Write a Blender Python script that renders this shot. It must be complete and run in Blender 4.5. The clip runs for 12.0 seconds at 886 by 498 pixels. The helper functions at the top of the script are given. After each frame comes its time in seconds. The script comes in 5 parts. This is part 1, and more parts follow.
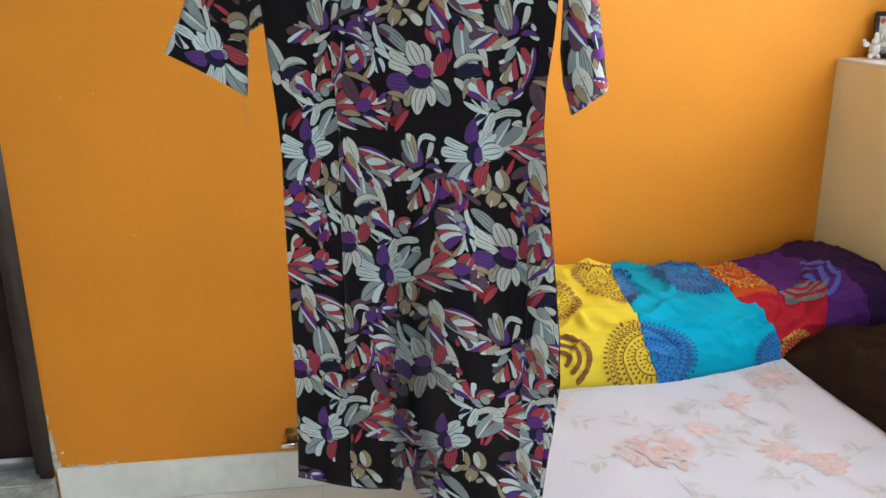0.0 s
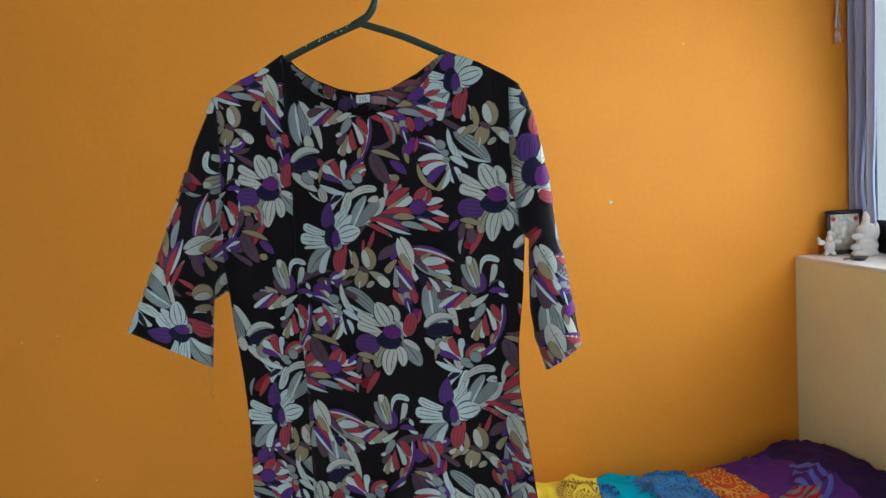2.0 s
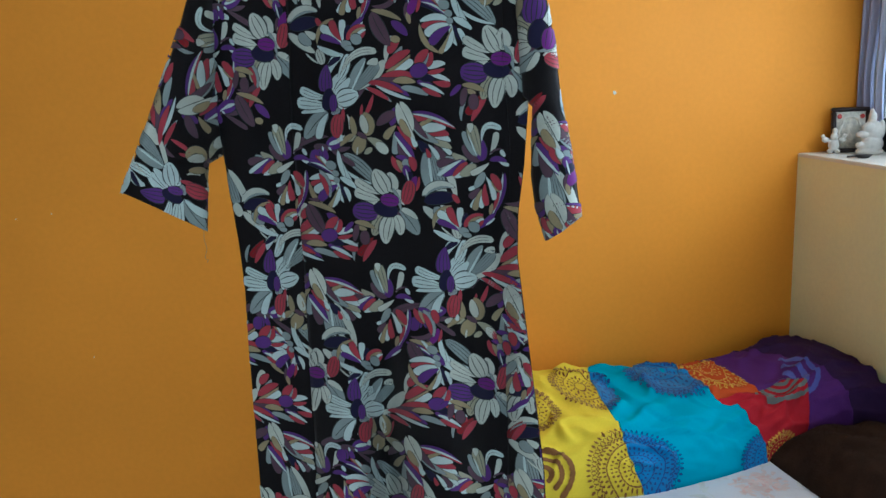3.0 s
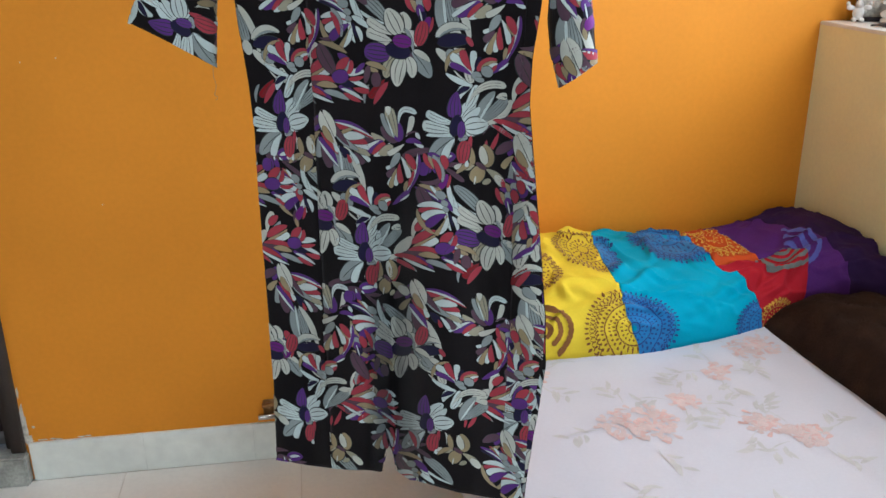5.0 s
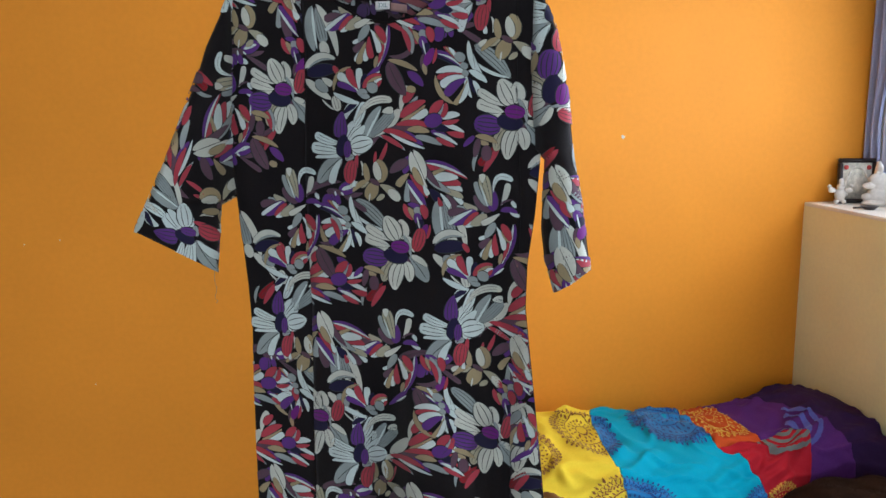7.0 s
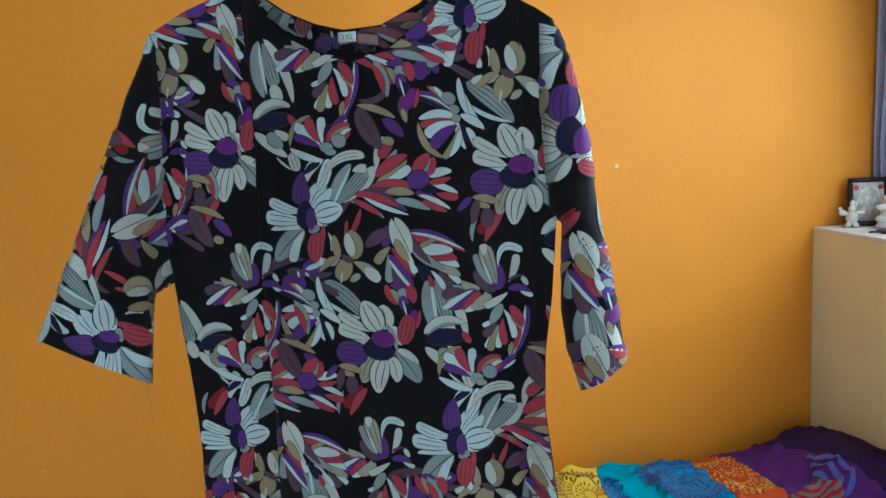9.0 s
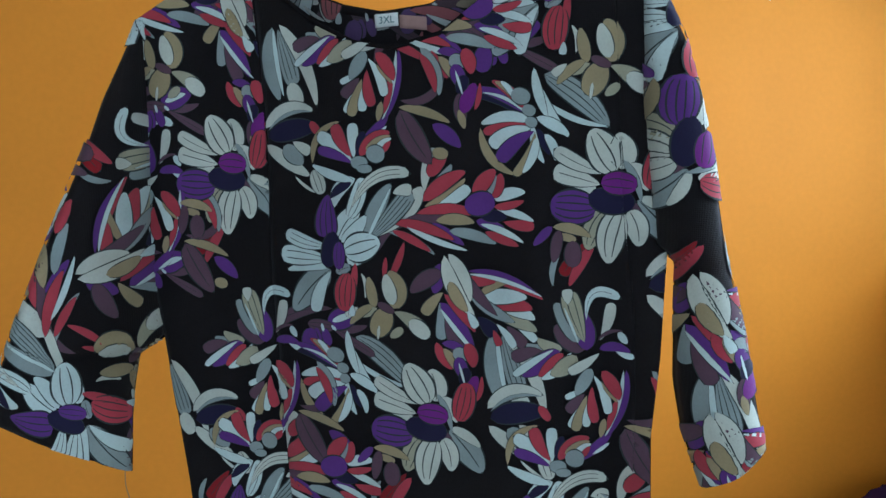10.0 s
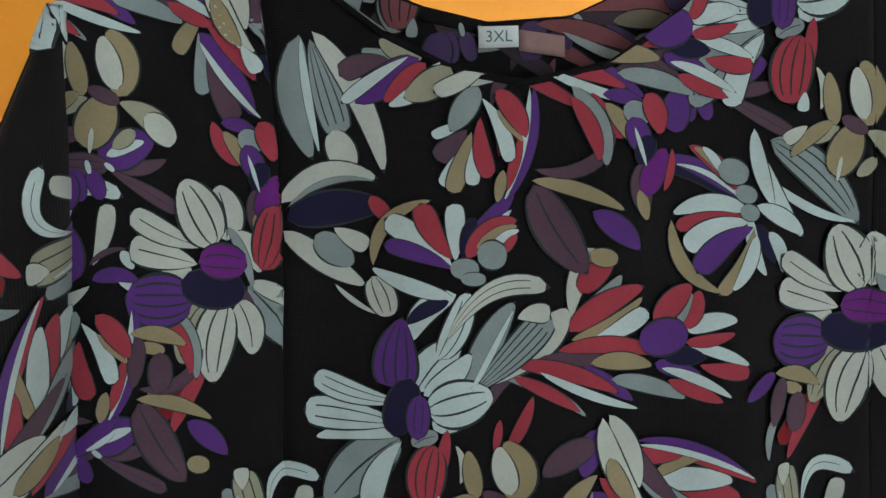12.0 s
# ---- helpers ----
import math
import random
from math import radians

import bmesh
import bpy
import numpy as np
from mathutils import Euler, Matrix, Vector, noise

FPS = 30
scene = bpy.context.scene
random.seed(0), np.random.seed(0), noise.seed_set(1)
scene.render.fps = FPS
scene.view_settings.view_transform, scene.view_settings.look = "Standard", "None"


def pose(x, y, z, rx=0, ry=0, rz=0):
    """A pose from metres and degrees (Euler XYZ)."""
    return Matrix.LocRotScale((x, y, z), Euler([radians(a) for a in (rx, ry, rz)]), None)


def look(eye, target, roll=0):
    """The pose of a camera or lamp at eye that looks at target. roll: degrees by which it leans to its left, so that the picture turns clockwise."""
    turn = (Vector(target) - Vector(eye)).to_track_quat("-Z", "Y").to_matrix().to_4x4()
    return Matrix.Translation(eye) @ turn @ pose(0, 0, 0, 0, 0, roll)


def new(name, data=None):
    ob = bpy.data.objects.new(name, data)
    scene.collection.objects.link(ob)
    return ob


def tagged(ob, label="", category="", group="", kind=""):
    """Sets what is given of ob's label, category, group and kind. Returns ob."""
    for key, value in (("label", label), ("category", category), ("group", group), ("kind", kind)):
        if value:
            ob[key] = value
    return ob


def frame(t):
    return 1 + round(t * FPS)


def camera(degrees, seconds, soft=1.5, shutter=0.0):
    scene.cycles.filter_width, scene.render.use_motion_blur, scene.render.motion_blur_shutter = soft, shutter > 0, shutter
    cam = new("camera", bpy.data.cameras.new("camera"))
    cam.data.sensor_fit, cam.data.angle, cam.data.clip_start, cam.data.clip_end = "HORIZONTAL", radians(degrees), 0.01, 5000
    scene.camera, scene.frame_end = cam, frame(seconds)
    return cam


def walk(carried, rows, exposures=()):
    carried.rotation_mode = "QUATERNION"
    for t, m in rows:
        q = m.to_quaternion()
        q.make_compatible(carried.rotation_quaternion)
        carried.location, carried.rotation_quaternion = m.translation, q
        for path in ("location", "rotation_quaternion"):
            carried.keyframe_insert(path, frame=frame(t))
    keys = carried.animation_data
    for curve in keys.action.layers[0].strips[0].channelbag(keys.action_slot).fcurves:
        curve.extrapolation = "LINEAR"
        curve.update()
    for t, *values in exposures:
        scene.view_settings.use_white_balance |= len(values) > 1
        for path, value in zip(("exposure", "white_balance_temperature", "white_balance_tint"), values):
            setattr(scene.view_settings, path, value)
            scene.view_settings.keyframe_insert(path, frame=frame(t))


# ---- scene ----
cam = camera(54.6, 12.0)
PATH = [
    (0, (0.19, -0.04, 1.7), (0.435, 1.85, 1.095), -0.5),
    (0.5, (0.187, -0.018, 1.72), (0.443, 1.888, 1.174), -1.2),
    (1, (0.19, 0.003, 1.75), (0.482, 1.933, 1.317), -2.0),
    (1.5, (0.203, 0.01, 1.79), (0.528, 1.965, 1.518), -2.5),
    (2, (0.2, 0.012, 1.796), (0.535, 1.975, 1.612), -3.4),
    (2.5, (0.196, 0.019, 1.78), (0.536, 1.978, 1.561), -2.7),
    (3, (0.197, 0.029, 1.744), (0.524, 1.96, 1.338), -2.0),
    (3.5, (0.199, 0.043, 1.714), (0.509, 1.914, 1.079), -1.0),
    (3.7, (0.199, 0.047, 1.703), (0.498, 1.881, 0.963), -1.1),
    (5.3, (0.187, 0.015, 1.716), (0.482, 1.882, 1.063), 0.5),
    (5.5, (0.192, 0.017, 1.734), (0.502, 1.918, 1.194), 1.3),
    (6, (0.194, 0.028, 1.752), (0.506, 1.951, 1.301), 0.7),
    (6.5, (0.188, 0.026, 1.764), (0.508, 1.97, 1.415), 0.0),
    (8.5, (0.19, 0.163, 1.788), (0.537, 2.106, 1.463), -1.0),
    (9, (0.215, 0.288, 1.803), (0.597, 2.231, 1.517), -2.7),
    (9.5, (0.245, 0.423, 1.794), (0.601, 2.379, 1.575), -2.9),
    (10, (0.229, 0.518, 1.784), (0.543, 2.482, 1.575), -3.0),
    (10.5, (0.176, 0.593, 1.774), (0.562, 2.545, 1.569), -1.0),
    (11, (0.079, 0.708, 1.816), (0.673, 2.604, 1.595), -1.1),
    (11.5, (0.042, 0.802, 1.836), (0.828, 2.629, 1.621), -1.8),
    (12, (0.079, 0.861, 1.844), (0.94, 2.653, 1.621), -1.4),
]
EXPOSURES = ((0.0, -0.04, 6000, 11), (1.0, -0.12, 6080, 13), (1.7, -0.34, 5900, 10), (2.1, -0.55, 5600, 6), (2.5, -0.56, 5350, -1), (3.0, -0.52, 5280, 0), (3.5, -0.24, 5900, 13), (5.5, -0.12, 5900, 11), (6.5, -0.18, 5980, 14), (8.5, -0.32, 5350, 4), (9.5, -0.42, 5180, 2), (10.5, -0.36, 5180, 3), (11.5, -0.30, 5250, 2), (12.0, -0.26, 6050, 6))
walk(cam, [(t, look(eye, target, roll)) for t, eye, target, roll in PATH], EXPOSURES)

# ---------------------------------------------------------------- light
world = bpy.data.worlds.new("sky")
scene.world = world
world.use_nodes = True
wn = world.node_tree.nodes
sky = wn.new("ShaderNodeTexSky")
sky.sky_type, sky.sun_disc = "NISHITA", False
sky.sun_elevation, sky.sun_rotation = radians(48), radians(60)
wn["Background"].inputs["Strength"].default_value = 0.10
world.node_tree.links.new(sky.outputs[0], wn["Background"].inputs["Color"])


def window_light(name, m, w, h, power, colour):
    lamp = bpy.data.lights.new(name, "AREA")
    lamp.shape, lamp.size, lamp.size_y = "RECTANGLE", w, h
    lamp.energy, lamp.color = power, colour
    ob = new(name, lamp)
    ob.matrix_world = m
    return ob


window_light("daylight_side_window", look((2.10, 1.30, 2.0), (0.2, 1.25, 1.40)), 1.4, 0.95, 42, (0.93, 0.97, 1.0))
# assumed window behind the camera, out of view, added to light the dress front
window_light("daylight_assumed_rear_window", look((0.45, -1.72, 1.65), (0.45, 1.6, 1.3)), 1.9, 1.3, 14, (0.95, 0.98, 1.0))


# ---------------------------------------------------------------- materials
def mat(name, colour, rough=0.6, metal=0.0, spread=0.12, scale=6.0, fine=120.0, bump=0.15, coat=0.0, sheen=0.0):
    """A surface with broad stains, fine grain and a little relief."""
    m = bpy.data.materials.new(name)
    m.use_nodes = True
    nt = m.node_tree
    n, link = nt.nodes, nt.links.new
    b = n["Principled BSDF"]
    b.inputs["Roughness"].default_value, b.inputs["Metallic"].default_value = rough, metal
    b.inputs["Coat Weight"].default_value, b.inputs["Sheen Weight"].default_value = coat, sheen
    co = n.new("ShaderNodeTexCoord")
    big, small = n.new("ShaderNodeTexNoise"), n.new("ShaderNodeTexNoise")
    big.inputs["Scale"].default_value, big.inputs["Detail"].default_value = scale, 6
    small.inputs["Scale"].default_value, small.inputs["Detail"].default_value = fine, 4
    link(co.outputs["Object"], big.inputs["Vector"]), link(co.outputs["Object"], small.inputs["Vector"])
    ramp = n.new("ShaderNodeMapRange")
    ramp.inputs["From Min"].default_value, ramp.inputs["From Max"].default_value = 0.3, 0.7
    ramp.inputs["To Min"].default_value, ramp.inputs["To Max"].default_value = 1 - spread, 1 + spread
    link(big.outputs["Fac"], ramp.inputs["Value"])
    ramp2 = n.new("ShaderNodeMapRange")
    ramp2.inputs["From Min"].default_value, ramp2.inputs["From Max"].default_value = 0.3, 0.7
    ramp2.inputs["To Min"].default_value, ramp2.inputs["To Max"].default_value = 1 - spread / 2, 1 + spread / 2
    link(small.outputs["Fac"], ramp2.inputs["Value"])
    mul = n.new("ShaderNodeMath")
    mul.operation = "MULTIPLY"
    link(ramp.outputs[0], mul.inputs[0]), link(ramp2.outputs[0], mul.inputs[1])
    tint = n.new("ShaderNodeVectorMath")
    tint.operation = "SCALE"
    tint.inputs[0].default_value = colour
    link(mul.outputs[0], tint.inputs["Scale"])
    link(tint.outputs[0], b.inputs["Base Color"])
    bp = n.new("ShaderNodeBump")
    bp.inputs["Strength"].default_value, bp.inputs["Distance"].default_value = bump, 0.002
    link(small.outputs["Fac"], bp.inputs["Height"]), link(bp.outputs[0], b.inputs["Normal"])
    return m


def matte(m, amount):
    m.node_tree.nodes["Principled BSDF"].inputs["Specular IOR Level"].default_value = amount
    return m


def weave(m, size=1400.0, strength=0.25):
    """Adds a woven-thread relief to a cloth material."""
    n, link = m.node_tree.nodes, m.node_tree.links.new
    co = n.new("ShaderNodeTexCoord")
    w1, w2 = n.new("ShaderNodeTexWave"), n.new("ShaderNodeTexWave")
    w1.bands_direction, w2.bands_direction = "X", "Z"
    for w in (w1, w2):
        w.inputs["Scale"].default_value = size / 6.28
        w.inputs["Distortion"].default_value = 0.6
        link(co.outputs["Object"], w.inputs["Vector"])
    add = n.new("ShaderNodeMath")
    link(w1.outputs["Fac"], add.inputs[0]), link(w2.outputs["Fac"], add.inputs[1])
    bp = n.new("ShaderNodeBump")
    bp.inputs["Strength"].default_value, bp.inputs["Distance"].default_value = strength, 0.0004
    link(add.outputs[0], bp.inputs["Height"])
    old = n["Principled BSDF"].inputs["Normal"].links[0].from_node
    link(bp.outputs[0], old.inputs["Normal"])
    return m


def print_material(name, dull=1.0, line=(0.035, 0.045, 0.045)):
    """Ink on cloth: the petal's own colour, a dark outline and dark veins along the petal."""
    m = mat(name, (1, 1, 1), 0.75, spread=0.10, scale=30, fine=500, bump=0.1, sheen=0.1)
    n, link = m.node_tree.nodes, m.node_tree.links.new
    b = n["Principled BSDF"]
    old = b.inputs["Base Color"].links[0].from_node
    col = n.new("ShaderNodeVertexColor")
    col.layer_name = "ink"
    uv = n.new("ShaderNodeUVMap")
    uv.uv_map = "petal"
    sep = n.new("ShaderNodeSeparateXYZ")
    link(uv.outputs[0], sep.inputs[0])

    def math(op, a, c=0.0, d=0.0):
        k = n.new("ShaderNodeMath")
        k.operation = op
        for i, v in enumerate((a, c, d)):
            if isinstance(v, (int, float)):
                k.inputs[i].default_value = v
            else:
                link(v, k.inputs[i])
        return k.outputs[0]

    side = math("ABSOLUTE", sep.outputs["X"])
    edge = math("GREATER_THAN", side, 0.87)
    tip = math("GREATER_THAN", sep.outputs["Y"], 0.965)
    count = math("MULTIPLY", col.outputs["Alpha"], 10.0)
    wave = math("FRACT", math("MULTIPLY_ADD", math("MULTIPLY_ADD", sep.outputs["X"], 0.5, 0.5), count, 0.5))
    vein = math("LESS_THAN", math("ABSOLUTE", math("SUBTRACT", wave, 0.5)), math("MULTIPLY", count, 0.022))
    vein = math("MULTIPLY", vein, math("LESS_THAN", sep.outputs["Y"], 0.86))
    vein = math("MULTIPLY", vein, math("GREATER_THAN", count, 1.5))
    dark = math("MAXIMUM", math("MAXIMUM", edge, tip), vein)
    shade = n.new("ShaderNodeMix")
    shade.data_type = "RGBA"
    link(dark, shade.inputs["Factor"])
    link(col.outputs["Color"], shade.inputs["A"])
    shade.inputs["B"].default_value = (*line, 1)
    link(shade.outputs["Result"], old.inputs[0])
    if dull != 1.0:
        hsv = n.new("ShaderNodeHueSaturation")
        hsv.inputs["Saturation"].default_value, hsv.inputs["Value"].default_value = 0.75, dull
        link(old.outputs[0], hsv.inputs["Color"])
        link(hsv.outputs[0], b.inputs["Base Color"])
    return m


ORANGE = mat("orange_wall_paint", (0.74, 0.275, 0.018), 0.62, spread=0.05, scale=2.2, fine=60, bump=0.10)
CREAM = mat("cream_wall_paint", (0.84, 0.79, 0.47), 0.6, spread=0.05, scale=3, fine=70)
WHITE = mat("white_distemper", (0.62, 0.61, 0.57), 0.7, spread=0.04, scale=2, fine=60)
LEDGE = mat("ledge_white_paint", (0.78, 0.76, 0.70), 0.5, spread=0.06, scale=5, fine=80)
MARBLE = mat("marble_skirting", (0.80, 0.83, 0.76), 0.25, spread=0.10, scale=2.6, fine=25, bump=0.03)
FLOOR = mat("floor_tile", (0.84, 0.82, 0.76), 0.35, spread=0.05, scale=4, fine=60, bump=0.03)
GROUT = mat("floor_grout", (0.70, 0.67, 0.60), 0.9)
STONE = mat("threshold_stone", (0.36, 0.37, 0.33), 0.5, spread=0.35, scale=14, fine=90, bump=0.3)
DOORWOOD = mat("dark_door_laminate", (0.040, 0.024, 0.026), 0.45, spread=0.25, scale=9, fine=160, bump=0.2)
FRAMEWOOD = mat("dark_door_frame_paint", (0.045, 0.032, 0.027), 0.4, spread=0.25, scale=9, fine=150, bump=0.25)
ALLOY = mat("dull_metal_strip", (0.30, 0.30, 0.30), 0.45, 0.6, spread=0.15, scale=20)
PLASTER = mat("bare_plaster", (0.60, 0.57, 0.50), 0.95, spread=0.3, scale=40, fine=200, bump=0.8)
CHROME = mat("worn_chrome", (0.62, 0.60, 0.56), 0.25, 1.0, spread=0.1, scale=40)
BRASS = mat("tarnished_brass", (0.30, 0.16, 0.06), 0.45, 0.8, spread=0.25, scale=50)
CLOTH = weave(mat("black_rayon", (0.0105, 0.0085, 0.0095), 0.8, spread=0.2, scale=9, fine=400, bump=0.1, sheen=0.05))
INK = print_material("printed_ink")
INKBACK = print_material("printed_ink_reverse_side", 0.55)
BINDING = weave(mat("black_neck_binding", (0.010, 0.008, 0.009), 0.8, spread=0.2, scale=30, fine=400))
THREAD = mat("loose_thread", (0.35, 0.22, 0.14), 0.9)
LABEL = weave(mat("white_woven_label", (0.80, 0.84, 0.82), 0.7, spread=0.03, scale=60, fine=500))
LETTER = mat("label_lettering", (0.10, 0.22, 0.22), 0.7)
GREEN = mat("dark_green_plastic", (0.030, 0.055, 0.035), 0.38, spread=0.2, scale=25, fine=150, bump=0.1)
CHIP = mat("pale_chip", (0.65, 0.63, 0.55), 0.7)
CORD = mat("jute_cord", (0.34, 0.24, 0.14), 0.9, spread=0.2, scale=60)
SHEET = weave(mat("white_cotton_sheet", (0.55, 0.54, 0.57), 0.85, spread=0.03, scale=4, fine=120, bump=0.15), 900, 0.15)
SHEETINK = print_material("faded_sheet_print", 1.0, (0.50, 0.44, 0.42))
MATTRESS = mat("mattress_ticking", (0.45, 0.40, 0.42), 0.9)
BEDWOOD = mat("bed_wood", (0.16, 0.08, 0.04), 0.45, spread=0.25, scale=5, fine=60)
YELLOW = weave(mat("yellow_cotton", (0.72, 0.54, 0.035), 0.85, spread=0.06, scale=8, fine=200), 900, 0.2)
TURQ = weave(mat("turquoise_cotton", (0.008, 0.31, 0.44), 0.85, spread=0.06, scale=8, fine=200), 900, 0.2)
RED = weave(mat("red_cotton", (0.36, 0.012, 0.022), 0.85, spread=0.08, scale=8, fine=200), 900, 0.2)
RUST = weave(mat("orange_cotton", (0.46, 0.065, 0.012), 0.85, spread=0.08, scale=8, fine=200), 900, 0.2)
PURPLE = weave(mat("purple_cotton", (0.080, 0.020, 0.14), 0.85, spread=0.12, scale=8, fine=200), 900, 0.2)
PLUM = weave(mat("dark_plum_cotton", (0.030, 0.012, 0.055), 0.85, spread=0.12, scale=8, fine=200), 900, 0.2)
BROWN = mat("dark_brown_plush", (0.026, 0.013, 0.008), 0.95, spread=0.35, scale=14, fine=260, bump=0.9)
CURTAIN = weave(mat("grey_violet_curtain", (0.34, 0.35, 0.50), 0.85, spread=0.08, scale=5, fine=150), 900, 0.2)
# lighter copy of the curtain cloth: a fold's window light put into colour
LIT_FOLD = weave(mat("lit_curtain_fold", (0.50, 0.54, 0.72), 0.85, spread=0.06, scale=5, fine=150), 900, 0.2)
TASSEL = mat("pink_tassel_cord", (0.62, 0.42, 0.38), 0.9, spread=0.15, scale=60)
BLACK = mat("black_window_frame", (0.020, 0.020, 0.028), 0.35, spread=0.15, scale=20)
SILVER = mat("embossed_silver_relief", (0.74, 0.70, 0.60), 0.5, 0.0, spread=0.25, scale=60, fine=200, bump=0.5)
PICFRAME = mat("dark_picture_frame", (0.035, 0.025, 0.025), 0.35, spread=0.2, scale=30)
PORCELAIN = mat("white_figurine_glaze", (0.62, 0.58, 0.52), 0.35, spread=0.1, scale=40, coat=0.3)
REDPAINT = mat("red_figurine_paint", (0.50, 0.05, 0.04), 0.4)
GOLDPAINT = mat("yellow_figurine_paint", (0.65, 0.40, 0.10), 0.4)

matte(ORANGE, 0.25)
for cloth in (CLOTH, INK, INKBACK, BINDING, PLUM, PURPLE, BROWN, SHEET, SHEETINK, YELLOW, TURQ, RED, RUST):
    matte(cloth, 0.12)


def daylight(name, strength):
    """A glowing sky outside a window, in view or assumed."""
    m = bpy.data.materials.new(name)
    m.use_nodes = True
    em = m.node_tree.nodes.new("ShaderNodeEmission")
    em.inputs["Color"].default_value, em.inputs["Strength"].default_value = (0.86, 0.94, 1.0, 1), strength
    m.node_tree.links.new(em.outputs[0], m.node_tree.nodes["Material Output"].inputs[0])
    return m


outside = daylight("bright_overcast_outside", 4.5)
# weaker glow for the assumed rear window, to keep the left wall darker
outside_rear = daylight("dimmer_overcast_outside", 2.2)
GLASS = bpy.data.materials.new("window_glass")
GLASS.use_nodes = True
gb = GLASS.node_tree.nodes["Principled BSDF"]
gb.inputs["Transmission Weight"].default_value, gb.inputs["Roughness"].default_value, gb.inputs["IOR"].default_value = 1.0, 0.02, 1.1

COLOURS = {
    "white": (0.55, 0.65, 0.64), "cream": (0.54, 0.57, 0.51), "grey": (0.27, 0.32, 0.32), "olive": (0.36, 0.35, 0.25),
    "tan": (0.33, 0.27, 0.155), "purple": (0.105, 0.034, 0.21), "magenta": (0.15, 0.020, 0.20), "red": (0.38, 0.048, 0.070),
    "mauve": (0.105, 0.058, 0.085), "navy": (0.016, 0.014, 0.045), "coral": (0.60, 0.39, 0.35), "blush": (0.59, 0.46, 0.43),
    "leaf": (0.49, 0.49, 0.465), "brown": (0.20, 0.075, 0.010), "blue": (0.006, 0.050, 0.20), "wash": (0.008, 0.17, 0.42), "rust": (0.42, 0.06, 0.01),
    "gold": (0.60, 0.33, 0.03), "slate": (0.13, 0.14, 0.13), "maroon": (0.23, 0.012, 0.018), "royal": (0.07, 0.08, 0.32),
}


# ---------------------------------------------------------------- mesh helpers
def obj(name, bm, material, parent=None, smooth=True, label=""):
    me = bpy.data.meshes.new(name)
    bmesh.ops.recalc_face_normals(bm, faces=bm.faces)
    bm.to_mesh(me)
    bm.free()
    if smooth:
        for p in me.polygons:
            p.use_smooth = True
    me.materials.append(material)
    ob = new(name, me)
    if parent:
        ob.parent = parent
        ob.matrix_parent_inverse = parent.matrix_world.inverted()
    return tagged(ob, label) if label else ob


def part(name, bm, material, parent, label="", smooth=True):
    return obj(name, bm, material, parent, smooth, label)


def empty(name, place, label, category, group="", kind=""):
    e = new(name)
    e.empty_display_size = 0.05
    e.matrix_world = Matrix.Translation(place)
    bpy.context.view_layer.update()
    return tagged(e, label, category, group, kind)


def box(x0, x1, y0, y1, z0, z1, bevel=0.0, segments=2):
    bm = bmesh.new()
    bmesh.ops.create_cube(bm, size=1)
    bmesh.ops.scale(bm, vec=(x1 - x0, y1 - y0, z1 - z0), verts=bm.verts)
    bmesh.ops.translate(bm, vec=((x0 + x1) / 2, (y0 + y1) / 2, (z0 + z1) / 2), verts=bm.verts)
    if bevel:
        bmesh.ops.bevel(bm, geom=bm.edges[:], offset=bevel, segments=segments, affect="EDGES")
    return bm


def tube(points, radius, sides=10, close=True):
    """A round bar along points; radius may be a function of the share along it."""
    bm = bmesh.new()
    pts = [Vector(p) for p in points]
    rings, side = [], None
    for i, p in enumerate(pts):
        way = (pts[min(i + 1, len(pts) - 1)] - pts[max(i - 1, 0)]).normalized()
        if side is None:
            side = way.cross(Vector((0.3, 0.5, 0.81))).normalized()
        side = (side - way * side.dot(way)).normalized()
        other = way.cross(side)
        r = radius(i / (len(pts) - 1)) if callable(radius) else radius
        rings.append([bm.verts.new(p + side * (r * math.cos(a)) + other * (r * math.sin(a))) for a in [k * math.tau / sides for k in range(sides)]])
    for a, b in zip(rings, rings[1:]):
        for k in range(sides):
            bm.faces.new((a[k], a[(k + 1) % sides], b[(k + 1) % sides], b[k]))
    if close:
        bm.faces.new(rings[0][::-1]), bm.faces.new(rings[-1])
    return bm


def spline(points, n=12):
    """A smooth run of points through the given ones."""
    p = [Vector(q) for q in points]
    p = [p[0] * 2 - p[1], *p, p[-1] * 2 - p[-2]]
    out = []
    for a, b, c, d in zip(p, p[1:], p[2:], p[3:]):
        for k in range(n):
            t = k / n
            out.append(0.5 * (2 * b + (c - a) * t + (2 * a - 5 * b + 4 * c - d) * t * t + (3 * b - a - 3 * c + d) * t ** 3))
    return out + [p[-2]]


